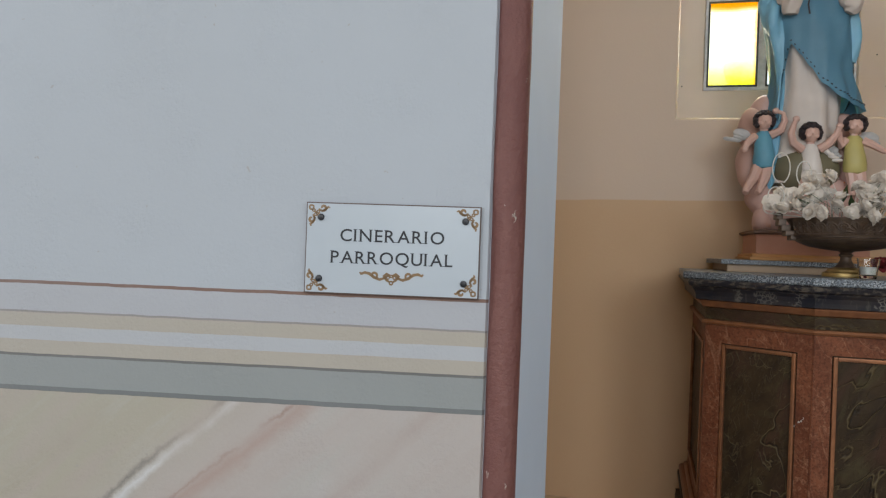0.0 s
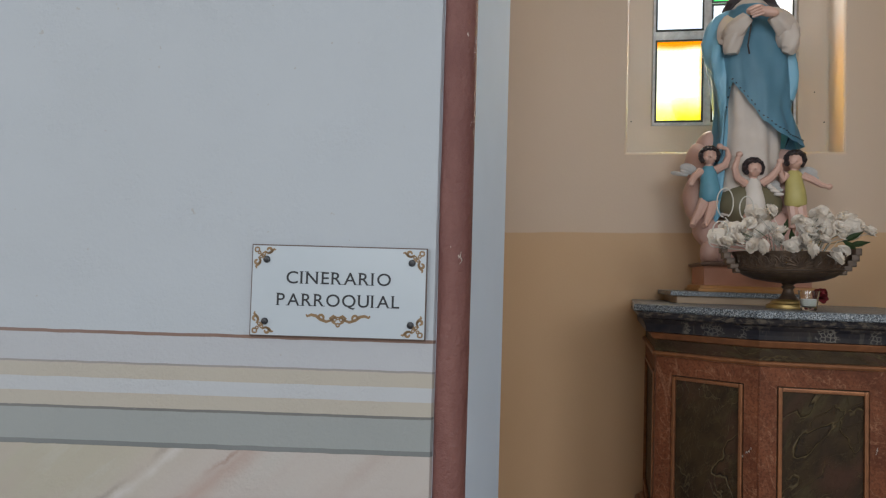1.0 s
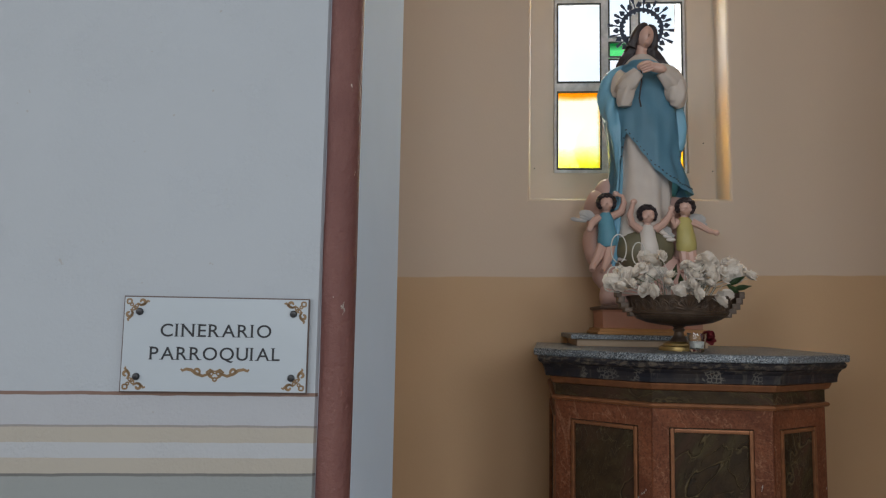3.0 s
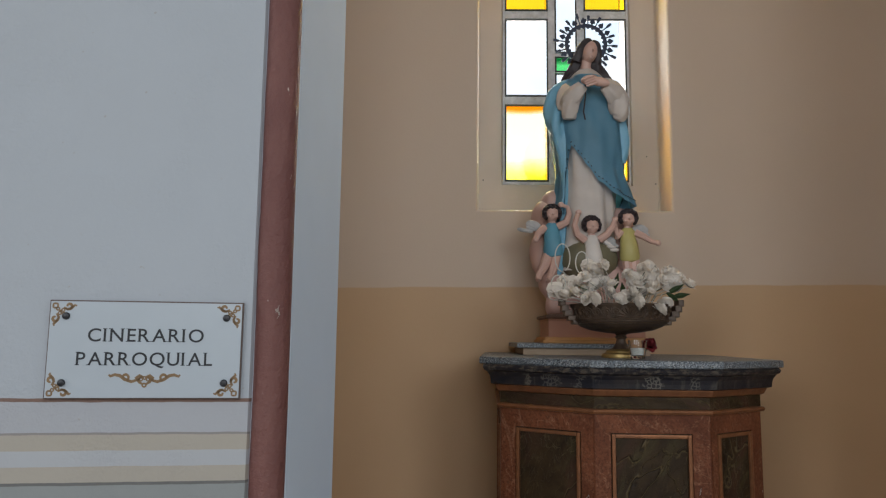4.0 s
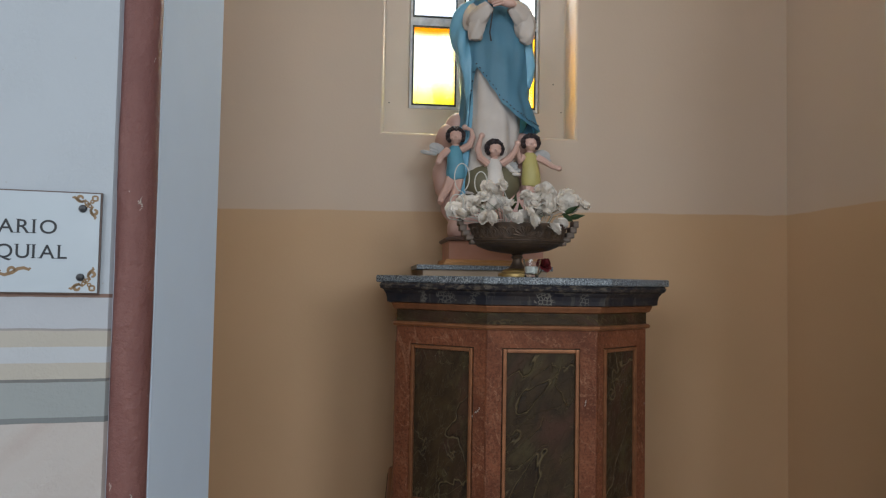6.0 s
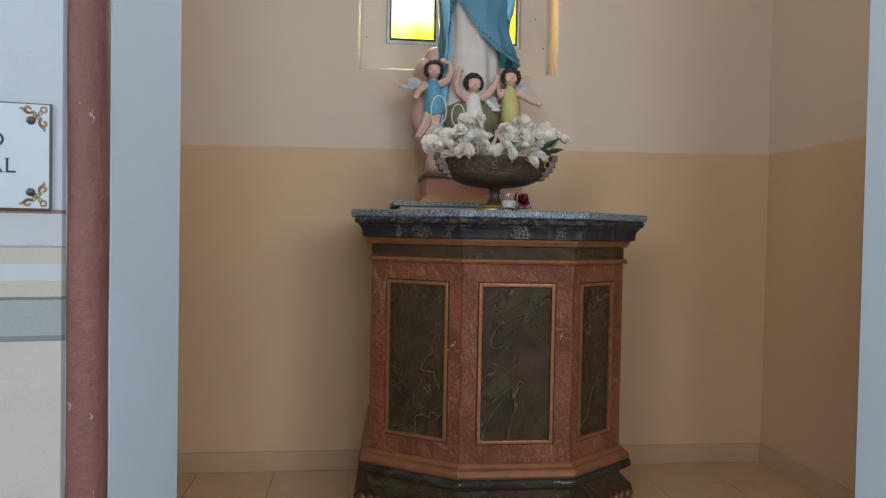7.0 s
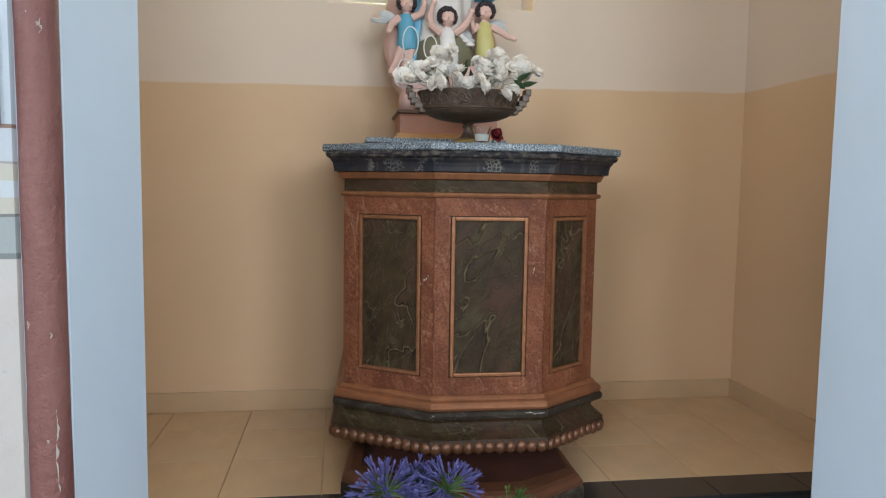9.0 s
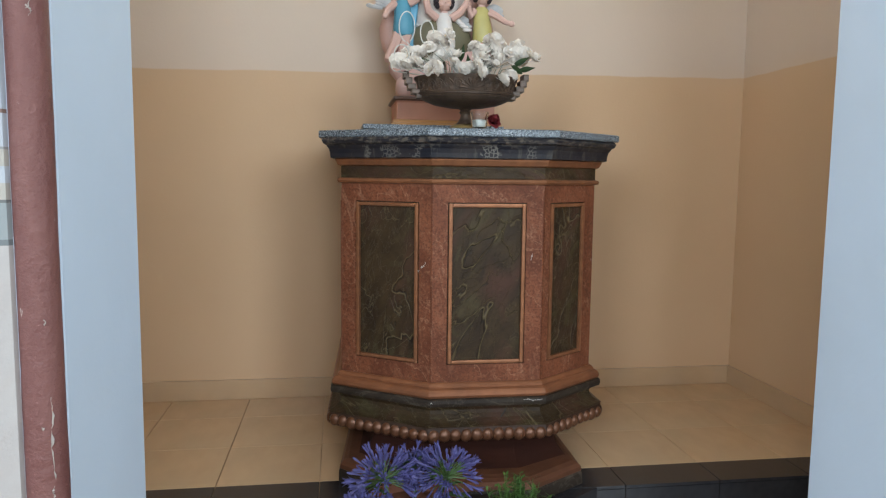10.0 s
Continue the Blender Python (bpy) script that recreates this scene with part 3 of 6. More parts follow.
back_wall()
bm = box(bmesh.new(), XR, XR + 0.3, YF - 0.3, YB - 0.001, FLOOR_Z - 0.1, TOPZ + 0.2)
single("wall_east", bm, M_NICHE, "cream and ochre painted side wall of the niche", "wall", "structure")
bm = box(bmesh.new(), XL - 0.3, XL, YF - 0.002, YB - 0.001, FLOOR_Z - 0.1, TOPZ + 0.2)
single("wall_west", bm, M_NICHE, "cream and ochre painted side wall of the niche", "wall", "structure")
bm = box(bmesh.new(), XL - 0.3, XR + 0.3, 0.0, YB + 0.3, TOPZ, TOPZ + 0.15)
single("ceiling_niche", bm, M_SILL, "cream plaster ceiling of the niche", "ceiling", "structure")

# skirting
for nm, dims in (("baseboard_1", (XL, XR - 0.011, YB - 0.011, YB, 0.0, 0.078)), ("baseboard_2", (XR - 0.011, XR, YF, YB, 0.0, 0.078)), ("baseboard_3", (XL, XL + 0.011, YF, YB - 0.012, 0.0, 0.078))):
    single(nm, box(bmesh.new(), *dims, bevel=0.002), M_BASE, "grey-beige ceramic skirting along the niche wall", "baseboard", "structure")

# ---- setting: nave shell ----
A_WALL = radians(8.7)
W = Matrix.Rotation(A_WALL, 4, "Z")


def prism(plan, z0, z1, idx=None, levels=1):
    bm = bmesh.new()
    k = len(plan)
    rings = [[bm.verts.new((x, y, z0 + (z1 - z0) * s / levels)) for x, y in plan] for s in range(levels + 1)]
    for a, b in zip(rings, rings[1:]):
        for i in range(k):
            bm.faces.new((a[i], a[(i + 1) % k], b[(i + 1) % k], b[i])).material_index = idx[i] if idx else 0
    bm.faces.new(rings[0])
    bm.faces.new(rings[-1])
    return bm


def on_wall(u, d=0.0):
    """Plan place at u along the painted wall, d in front of it."""
    p = W @ Vector((u, -d, 0))
    return p.x, p.y


plan = [on_wall(-5.2), on_wall(0.0130), on_wall(0.0175, -0.008), (0.070, 0.046), (0.0965, 0.362), (0.090, 0.368), (XL - 0.3, 0.368), (-5.3, 0.368)]
wl = single("wall_south_1", prism(plan, FLOOR_Z - 0.05, 5.2, [0, 0, 1, 1, 1, 1, 1, 1]), [M_WALL, M_JAMB], "white plaster wall with painted bands and faux marble below", "wall", "structure")
plan = [(1.63, 0.03), (6.0, 0.03), (6.0, 0.366), (1.607, 0.368), (1.601, 0.362)]
single("wall_south_2", prism(plan, FLOOR_Z - 0.05, 5.2, [0, 0, 1, 1, 1]), [M_PLAIN, M_JAMB], "pale blue-white plaster jamb of the niche opening", "wall", "structure")
bm = box(bmesh.new(), 0.08, 1.62, 0.05, 0.364, 3.3, 5.2)
single("wall_lintel", bm, M_JAMB, "plain plaster wall above the niche opening", "wall", "structure")

# nave floor, ceiling and outer walls lie out of view and are assumed
bm = box(bmesh.new(), -5.4, 6.2, -7.2, 0.75, FLOOR_Z - 0.1, FLOOR_Z)
single("floor_nave", bm, M_NFLOOR, "stone-coloured floor of the nave", "floor", "structure")
bm = box(bmesh.new(), -5.4, 6.2, -7.2, 0.4, 5.2, 5.35)
single("ceiling_nave", bm, M_PLAIN, "plain plaster ceiling of the nave", "ceiling", "structure")


def pierced(name, along, a0, a1, b0, b1, holes, label):
    """A wall with tall window openings; along: "x" or "y"."""
    bm = bmesh.new()
    edges = [a0] + [v for c in holes for v in (c - 1.2, c + 1.2)] + [a1]
    cells = [(edges[i], edges[i + 1], FLOOR_Z - 0.05, 5.2) for i in range(0, len(edges), 2)]
    for c in holes:
        cells += [(c - 1.2, c + 1.2, FLOOR_Z - 0.05, 1.1), (c - 1.2, c + 1.2, 4.4, 5.2)]
    for p, q, z0, z1 in cells:
        d = (p, q, b0, b1) if along == "x" else (b0, b1, p, q)
        box(bm, *d, z0, z1)
    single(name, bm, M_PLAIN, label, "wall", "structure")


# unseen walls, their openings added to hold the fill lamps
pierced("wall_nave_west", "y", -7.2, 0.4, -5.4, -5.05, [-2.0], "unseen plain plaster side wall with an assumed window opening for fill light")
pierced("wall_nave_east", "y", -7.2, 0.4, 5.85, 6.2, [-2.6], "unseen plain plaster side wall with an assumed window opening for fill light")
pierced("wall_nave_south", "x", -5.05, 5.85, -7.2, -6.85, [-3.4, 0.8, 3.8], "unseen plain plaster end wall with assumed window openings for fill light")

# ground outside
bm = box(bmesh.new(), -60, 60, 2.06, 400, FLOOR_Z - 0.6, FLOOR_Z - 0.4)
bright = bpy.data.materials.new("hazy_sky")
bright.use_nodes = True
bn, bl = bright.node_tree.nodes, bright.node_tree.links
bn.remove(bn["Principled BSDF"])
em = bn.new("ShaderNodeEmission")
em.inputs[1].default_value = 3.2
bl.new(em.outputs[0], bn["Material Output"].inputs[0])
btc = bn.new("ShaderNodeTexCoord")
bl.new(mixer(bn, bl, (0.80, 0.92, 1.0), (1.0, 1.0, 1.0), span(bn, bl, noise_of(bn, bl, btc.outputs["Object"], 0.35, 3.0), 0.4, 0.6)), em.inputs[0])
sheet = box(bmesh.new(), -14, 16, 14.0, 14.05, FLOOR_Z - 0.4, 16)
single("backdrop", sheet, bright, "bright hazy sky outside the window", "sky", "structure")
single("ground", bm, mat("ground", (0.16, 0.15, 0.12), 0.9, scale=2.0), "bare ground outside the window", "ground", "structure")


# maroon corner bead
def corner_bead():
    bm = bmesh.new()
    n, rows = 22, 110
    c = on_wall(0.0455, -0.020)
    rings = []
    for j in range(rows + 1):
        z = FLOOR_Z + (3.3 - FLOOR_Z) * j / rows
        ring = []
        for i in range(n):
            a = 2 * math.pi * i / n
            r = 0.0300 + 0.0010 * noise.noise((math.cos(a) * 2, math.sin(a) * 2, z * 6)) + 0.0005 * noise.noise((math.cos(a) * 6, math.sin(a) * 6, z * 30))
            ring.append(bm.verts.new((c[0] + r * math.cos(a), c[1] + r * math.sin(a), z)))
        rings.append(ring)
    for a, b in zip(rings, rings[1:]):
        for i in range(n):
            bm.faces.new((a[i], a[(i + 1) % n], b[(i + 1) % n], b[i]))
    return single("trim_bead", bm, M_BEAD, "worn maroon painted round corner moulding", "trim", "structure", True)


corner_bead()


def flake(name, pts, w, seed, parent=None, n=18):
    """A ragged strip of lost paint along pts, a hair proud of the surface; the last pair is the outward side."""
    rnd = random.Random(seed)
    bm = bmesh.new()
    pts = [Vector(q) for q in pts]
    out = Vector((-0.12, -0.99, 0)) if parent is None else Vector((-0.25, -0.97, 0))
    L, R = [], []
    for i in range(n + 1):
        s = i / n * (len(pts) - 1)
        k = min(int(s), len(pts) - 2)
        c = pts[k].lerp(pts[k + 1], s - k)
        d = (pts[k + 1] - pts[k]).normalized()
        side = d.cross(out).normalized()
        ww = w * (rnd.random() ** 1.5) * math.sin(math.pi * (0.06 + 0.88 * i / n)) + 0.0002
        sh = side * rnd.uniform(-0.4, 0.4) * w
        L.append(bm.verts.new(c + side * ww + sh))
        R.append(bm.verts.new(c - side * ww + sh))
    fs = [bm.faces.new((L[i], L[i + 1], R[i + 1], R[i])) for i in range(n)]
    bmesh.ops.solidify(bm, geom=fs, thickness=0.0006)
    return bm


bead_trim = bpy.data.objects["trim_bead"]
cb = on_wall(0.0455, -0.020)


def on_bead(deg, z, r=0.0306):
    a = radians(deg)
    return cb[0] + r * math.cos(a), cb[1] + r * math.sin(a), z


for i, (deg, z0, z1, w) in enumerate(((-52, 0.545, 0.415, 0.0045), (-55, 0.405, 0.385, 0.003), (-60, 1.128, 1.106, 0.0018), (-66, 1.122, 1.116, 0.0016), (-58, 0.665, 0.655, 0.0015), (-75, 0.50, 0.495, 0.0018), (-84, 0.372, 0.366, 0.002))):
    part("paint_loss", flake("paint_loss", [on_bead(deg + 3 * math.sin(k * 1.7 + i), z0 + (z1 - z0) * k / 5) for k in range(6)], w, 30 + i), M_FLAKE, bead_trim, "bare plaster where paint is lost")


# ---- window ----
def window():
    w = thing("window_1", (0.845, YW, WIN[2]), "leaded window with amber, green and clear panes", "window", kind="structure")
    x0, x1, z0, z1 = WIN
    bm = bmesh.new()
    bars_v = [(x0, 0.572), (0.766, 0.797), (0.896, 0.929), (1.118, x1)]
    for a, b in bars_v:
        box(bm, a, b, YW + 0.004, YW + 0.034, z0, z1, 0.003)
    rows = [1.759, 2.130, 2.533, 2.90]
    for zz in rows[1:]:
        for a, b in ((0.572, 0.766), (0.929, 1.118)):
            box(bm, a, b, YW + 0.006, YW + 0.032, zz - 0.019, zz + 0.019, 0.003)
    box(bm, 0.797, 0.896, YW + 0.006, YW + 0.032, 2.335, 2.352, 0.002)
    box(bm, 0.572, 1.118, YW + 0.006, YW + 0.032, z0, 1.761, 0.002)
    box(bm, 0.572, 1.118, YW + 0.006, YW + 0.032, 3.15, z1, 0.002)
    part("window_frame", bm, M_LEAD, w)

    def pane(a, b, c, d, m):
        rim = bmesh.new()
        for q in ((a, b, c, c + 0.007), (a, b, d - 0.007, d), (a, a + 0.007, c + 0.007, d - 0.007), (b - 0.007, b, c + 0.007, d - 0.007)):
            box(rim, q[0], q[1], YW + 0.001, YW + 0.012, q[2], q[3], 0.0015)
        part("lead_came", rim, M_IRON, w)
        bm = box(bmesh.new(), (a - b) / 2, (b - a) / 2, -0.002, 0.002, (c - d) / 2, (d - c) / 2)
        me = finish(bm, "pane", m)
        piece("pane", me, w, Matrix.Translation(((a + b) / 2, YW + 0.018, (c + d) / 2)))
    for a, b in ((0.572, 0.766), (0.929, 1.118)):
        pane(a, b, 1.761, 2.111, P_AMBER if a < 0.8 else P_ORANGE)
        pane(a, b, 2.149, 2.514, P_CLEAR)
        pane(a, b, 2.552, 2.881, P_AMBER2)
        pane(a, b, 2.919, 3.15, P_CLEAR)
    pane(0.797, 0.896, 2.262, 2.335, P_GREEN)
    pane(0.797, 0.896, 1.761, 2.258, P_CLEAR)
    pane(0.797, 0.896, 2.352, 3.15, P_CLEAR)


window()

# rusty nail heads in the plaster of the recess
nail = finish(lathe(bmesh.new(), [(0.0, 0.0), (0.0030, 0.0), (0.0026, 0.002), (0.0, 0.003)], (0, 0, 0), 10), "nail_head", M_IRON, True)
for nx, nz in ((0.476, 1.764), (1.232, 1.752), (1.195, 1.875)):
    piece("nail_head", nail, bpy.data.objects["wall_north"], Matrix.Translation((nx, YW - 0.0042, nz)) @ Matrix.Rotation(radians(90), 4, "X"))

# ---- pedestal ----
PLAN = [(0.530, 1.66), (0.501, 1.062), (0.758, 0.894), (1.089, 0.892), (1.298, 1.045), (1.308, 1.66)]
FOOT = [(0.56, 1.45), (0.506, 0.885), (0.675, 0.700), (1.010, 0.684), (1.176, 0.788), (1.195, 1.45)]
NECK = [(0.66, 1.45), (0.60, 1.00), (0.74, 0.915), (1.02, 0.910), (1.152, 0.945), (1.165, 1.45)]


def between(a, b, steps, pinch=0.0):
    """A flaring face between two plans; steps of (share, height); pinched in at the waist."""
    bm = bmesh.new()
    mx = sum(p[0] for p in a) / len(a)
    rings = [[bm.verts.new((p[0] + (q[0] - p[0]) * s - math.copysign(pinch * math.sin(math.pi * s), p[0] - mx), p[1] + (q[1] - p[1]) * s, z)) for p, q in zip(a, b)] for s, z in steps]
    k = len(a)
    for r0, r1 in zip(rings, rings[1:]):
        for i in range(k):
            bm.faces.new((r0[i], r0[(i + 1) % k], r1[(i + 1) % k], r1[i]))
    return bm


def pedestal():
    p = thing("octagonal_pedestal", (0.92, 1.2, 0.0), "old pulpit-shaped wooden pedestal painted as rose and green marble", "pedestal")
    part("foot", sweep(FOOT, [(0.014, 0.0), (0.015, 0.004), (0.014, 0.034), (0.010, 0.040)], jitter=0.002), M_NAVY, p, "chipped black marbled plinth")
    part("foot_moulding", sweep(FOOT, [(0.008, 0.036), (0.012, 0.041), (0.010, 0.052), (0.002, 0.061), (-0.012, 0.067), (-0.030, 0.069)], jitter=0.001), mat("dull_copper", (0.14, 0.058, 0.031), 0.45, spec=0.3, metal=0.3, c2=(0.07, 0.030, 0.018), scale=24.0, bump=0.3), p, "worn copper-coloured moulding")
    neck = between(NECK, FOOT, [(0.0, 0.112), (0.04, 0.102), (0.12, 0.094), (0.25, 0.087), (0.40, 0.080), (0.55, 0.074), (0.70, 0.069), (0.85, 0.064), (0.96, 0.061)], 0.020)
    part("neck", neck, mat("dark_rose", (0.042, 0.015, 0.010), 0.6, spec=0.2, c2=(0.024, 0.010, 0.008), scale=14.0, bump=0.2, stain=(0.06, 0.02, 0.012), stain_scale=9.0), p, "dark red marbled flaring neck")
    part("bead_band", sweep(PLAN, [(-0.112, 0.106), (-0.060, 0.103), (0.004, 0.105), (0.022, 0.109), (0.033, 0.116), (0.039, 0.126), (0.040, 0.136), (0.038, 0.146), (0.036, 0.156)], jitter=0.001), mat("dark_band", (0.05, 0.026, 0.016), 0.5, spec=0.2, c2=(0.026, 0.015, 0.011), scale=24.0), p)
    part("scotia", sweep(PLAN, [(0.036, 0.154), (0.038, 0.160), (0.024, 0.166), (0.012, 0.175), (0.004, 0.186), (0.002, 0.197), (0.008, 0.208), (0.022, 0.216)], jitter=0.0015), M_OLIVE, p, "olive marbled hollow moulding with cracks")
    part("fillet", sweep(PLAN, [(0.020, 0.214), (0.032, 0.217), (0.034, 0.226), (0.033, 0.236), (0.028, 0.239)], jitter=0.0015), M_NAVY, p, "chipped black band")
    part("base_moulding", sweep(PLAN, [(0.022, 0.237), (0.027, 0.241), (0.030, 0.248), (0.029, 0.256), (0.024, 0.263), (0.017, 0.267), (0.013, 0.268), (0.013, 0.272), (0.009, 0.277), (0.004, 0.281)], jitter=0.001), M_COPPER, p, "copper-coloured rounded moulding")
    core = sweep(PLAN, [(-0.012, 0.10), (-0.012, 0.99)])
    body = part("body", core, M_ROSE, p)
    part("necking", sweep(PLAN, [(0.0, 0.862), (0.009, 0.864), (0.012, 0.870), (0.009, 0.876), (0.002, 0.878)], jitter=0.0006), M_GILT, p, "thin copper-coloured moulding")
    part("frieze", sweep(PLAN, [(0.002, 0.877), (0.0, 0.880), (0.0, 0.912), (0.003, 0.915)]), M_OLIVE, p, "olive marbled frieze")
    part("rose_moulding", sweep(PLAN, [(0.003, 0.913), (0.010, 0.916), (0.014, 0.924), (0.017, 0.930), (0.018, 0.936)], jitter=0.0006), M_GILT, p)
    part("cornice", sweep(PLAN, [(0.022, 0.934), (0.031, 0.937), (0.032, 0.950), (0.035, 0.962), (0.041, 0.970), (0.043, 0.974), (0.052, 0.979), (0.056, 0.988), (0.050, 0.996)], jitter=0.0012), M_CORNICE, p, "chipped black marbled cornice")
    # framed panels on each face
    for i in range(5):
        a, b = Vector(PLAN[i]), Vector(PLAN[i + 1])
        d = (b - a)
        length = d.length
        d.normalize()
        nrm = Vector((d.y, -d.x))
        m = Matrix(((d.x, nrm.x, 0, a.x), (d.y, nrm.y, 0, a.y), (0, 0, 1, 0), (0, 0, 0, 1)))
        lm, rm = 0.046, 0.052
        if i == 1:
            lm, rm = 0.052, 0.041
        if i == 3:
            lm, rm = 0.030, 0.054
        z0, z1 = 0.333, 0.810
        q = 0.0112
        tl = 0.0035 if i else 0.0
        fr = bmesh.new()
        for u0, u1, w0, w1 in ((0.0, lm, 0.279, 0.865), (length - rm, length, 0.279, 0.865), (lm, length - rm, 0.279, z0), (lm, length - rm, z1, 0.865)):
            box(fr, u0 + (tl if u0 == 0.0 else 0), u1 - (tl if u1 == length else 0), -q, 0.0, w0, w1, m=m)
        framed = part("panel_frame", fr, M_ROSE, p)
        part("panel", box(bmesh.new(), lm, length - rm, -q, -0.006, z0, z1, m=m), M_GREEN, framed, "dark green marbled panel")
        mo = bmesh.new()
        t = 0.011
        g0, g1, h0, h1 = lm + 0.0028, length - rm - 0.0028, z0 + 0.0028, z1 - 0.0028
        for u0, u1, w0, w1 in ((g0, g0 + t, h0, h1), (g1 - t, g1, h0, h1), (g0 + t, g1 - t, h0, h0 + t), (g0 + t, g1 - t, h1 - t, h1)):
            box(mo, u0, u1, -0.0055, 0.0050, w0, w1, 0.0035, m=m)
        part("panel_moulding", mo, M_GILT, framed, "thin worn gilt moulding")
    # corner posts close the mitres between the faces
    for x, y in PLAN[1:5]:
        bm = bmesh.new()
        lathe(bm, [(0.0052, 0.28), (0.0052, 0.864)], (x, y, 0), 10)
        cx, cy = 0.92, 1.25
        v = Vector((cx - x, cy - y)).normalized() * 0.0062
        bmesh.ops.translate(bm, verts=bm.verts, vec=(v.x, v.y, 0))
        part("corner_strip", bm, M_ROSE, p, smooth=True)
    # lost paint
    spots = [((0.728, 0.9125, 0.618), (0.742, 0.9035, 0.634), 0.005), ((0.716, 0.9205, 0.606), (0.724, 0.9152, 0.611), 0.004), ((1.052, 0.8915, 0.642), (1.056, 0.8915, 0.660), 0.0025), ((0.742, 0.8665, 0.231), (0.760, 0.8585, 0.228), 0.004),
             ((0.735, 0.868, 0.138), (0.760, 0.8535, 0.126), 0.006), ((1.03, 0.858, 0.232), (1.09, 0.858, 0.230), 0.003), ((0.985, 0.8655, 0.214), (0.962, 0.880, 0.165), 0.0022)]
    for i, (a, b, w) in enumerate(spots):
        a, b = Vector(a), Vector(b)
        part("paint_loss", flake("paint_loss", [a.lerp(b, k / 4) + Vector((0, -0.0012, 0.002 * math.sin(k * 2.1))) for k in range(5)], w, 60 + i, p, 18), M_IRON if i == 6 else M_FLAKE, p, "dark crack" if i == 6 else "scuffed bare patch")
    # row of turned beads
    bd = bmesh.new()
    bmesh.ops.create_uvsphere(bd, u_segments=10, v_segments=7, radius=1.0)
    bme = finish(bd, "bead", M_BEADS, True)
    ring = offset_plan(PLAN, 0.034)
    for i in range(5):
        a, b = ring[i], ring[i + 1]
        n = max(3, round((b - a).length / 0.0318))
        if i in (0, 4):
            n = min(n, 14)
        for k in range(n):
            s = (k + 0.5) / n if i not in (0, 4) else None
            if i == 0:
                c = b + (a - b).normalized() * 0.0318 * (k + 0.5)
            elif i == 4:
                c = a + (b - a).normalized() * 0.0318 * (k + 0.5)
            else:
                c = a.lerp(b, s)
            dd = (b - a).normalized()
            piece("bead", bme, p, Matrix.Translation((c.x, c.y, 0.131 + random.uniform(-0.001, 0.001))) @ Matrix.Rotation(math.atan2(dd.y, dd.x), 4, "Z") @ Matrix.Rotation(radians(14), 4, "Y") @ Matrix.Diagonal((0.0188 + random.uniform(-0.0012, 0.0012), 0.0150, 0.0200 + random.uniform(-0.0015, 0.001), 1)))
    return p


pedestal()
slab_plan = [(0.476, 1.675), (0.434, 1.072), (0.738, 0.834), (1.111, 0.832), (1.364, 1.022), (1.352, 1.675)]
single("stone_worktop", sweep(slab_plan, [(-0.003, 0.996), (0.0, 0.999), (0.0, 1.015), (-0.003, 1.018)]), M_GRAN, "speckled grey granite slab lying on the pedestal", "slab")
single("shelf_block", box(bmesh.new(), 0.598, 1.045, 1.335, 1.68, 1.018, 1.043, 0.003), mat("tan_paint", (0.46, 0.33, 0.22), 0.6, scale=20.0, bump=0.2), "cream painted block standing on the granite slab", "block")
single("granite_shelf", box(bmesh.new(), 0.575, 1.062, 1.315, 1.685, 1.043, 1.059, 0.002), M_GRAN, "small grey granite slab under the statue base", "slab")


def statue_base():
    p = thing("statue_plinth", (0.87, 1.51, 1.059), "pink painted wooden plinth with an orange edge", "plinth")
    pl = [(0.69, 1.65), (0.69, 1.385), (1.05, 1.385), (1.05, 1.65)]
    pink = mat("pink_paint", (0.50, 0.225, 0.145), 0.5, c2=(0.56, 0.29, 0.20), scale=14.0, bump=0.2, stain=(0.30, 0.15, 0.10), stain_scale=6.0)
    amber = mat("orange_paint", (0.55, 0.27, 0.08), 0.45, c2=(0.42, 0.19, 0.06), scale=20.0)
    dark = mat("brown_edge", (0.14, 0.075, 0.05), 0.5, scale=20.0)
    part("lower_step", sweep(pl, [(0.014, 1.059), (0.016, 1.062), (0.016, 1.069), (0.008, 1.071), (0.008, 1.080), (0.0, 1.082)]), amber, p, "orange stepped edge")
    part("block", sweep(pl, [(-0.004, 1.081), (-0.006, 1.085), (-0.006, 1.140), (-0.002, 1.148)]), pink, p)
    part("top_edge", sweep(pl, [(-0.002, 1.147), (0.006, 1.152), (0.006, 1.160), (-0.03, 1.166)]), dark, p, "dark brown top edge")


statue_base()


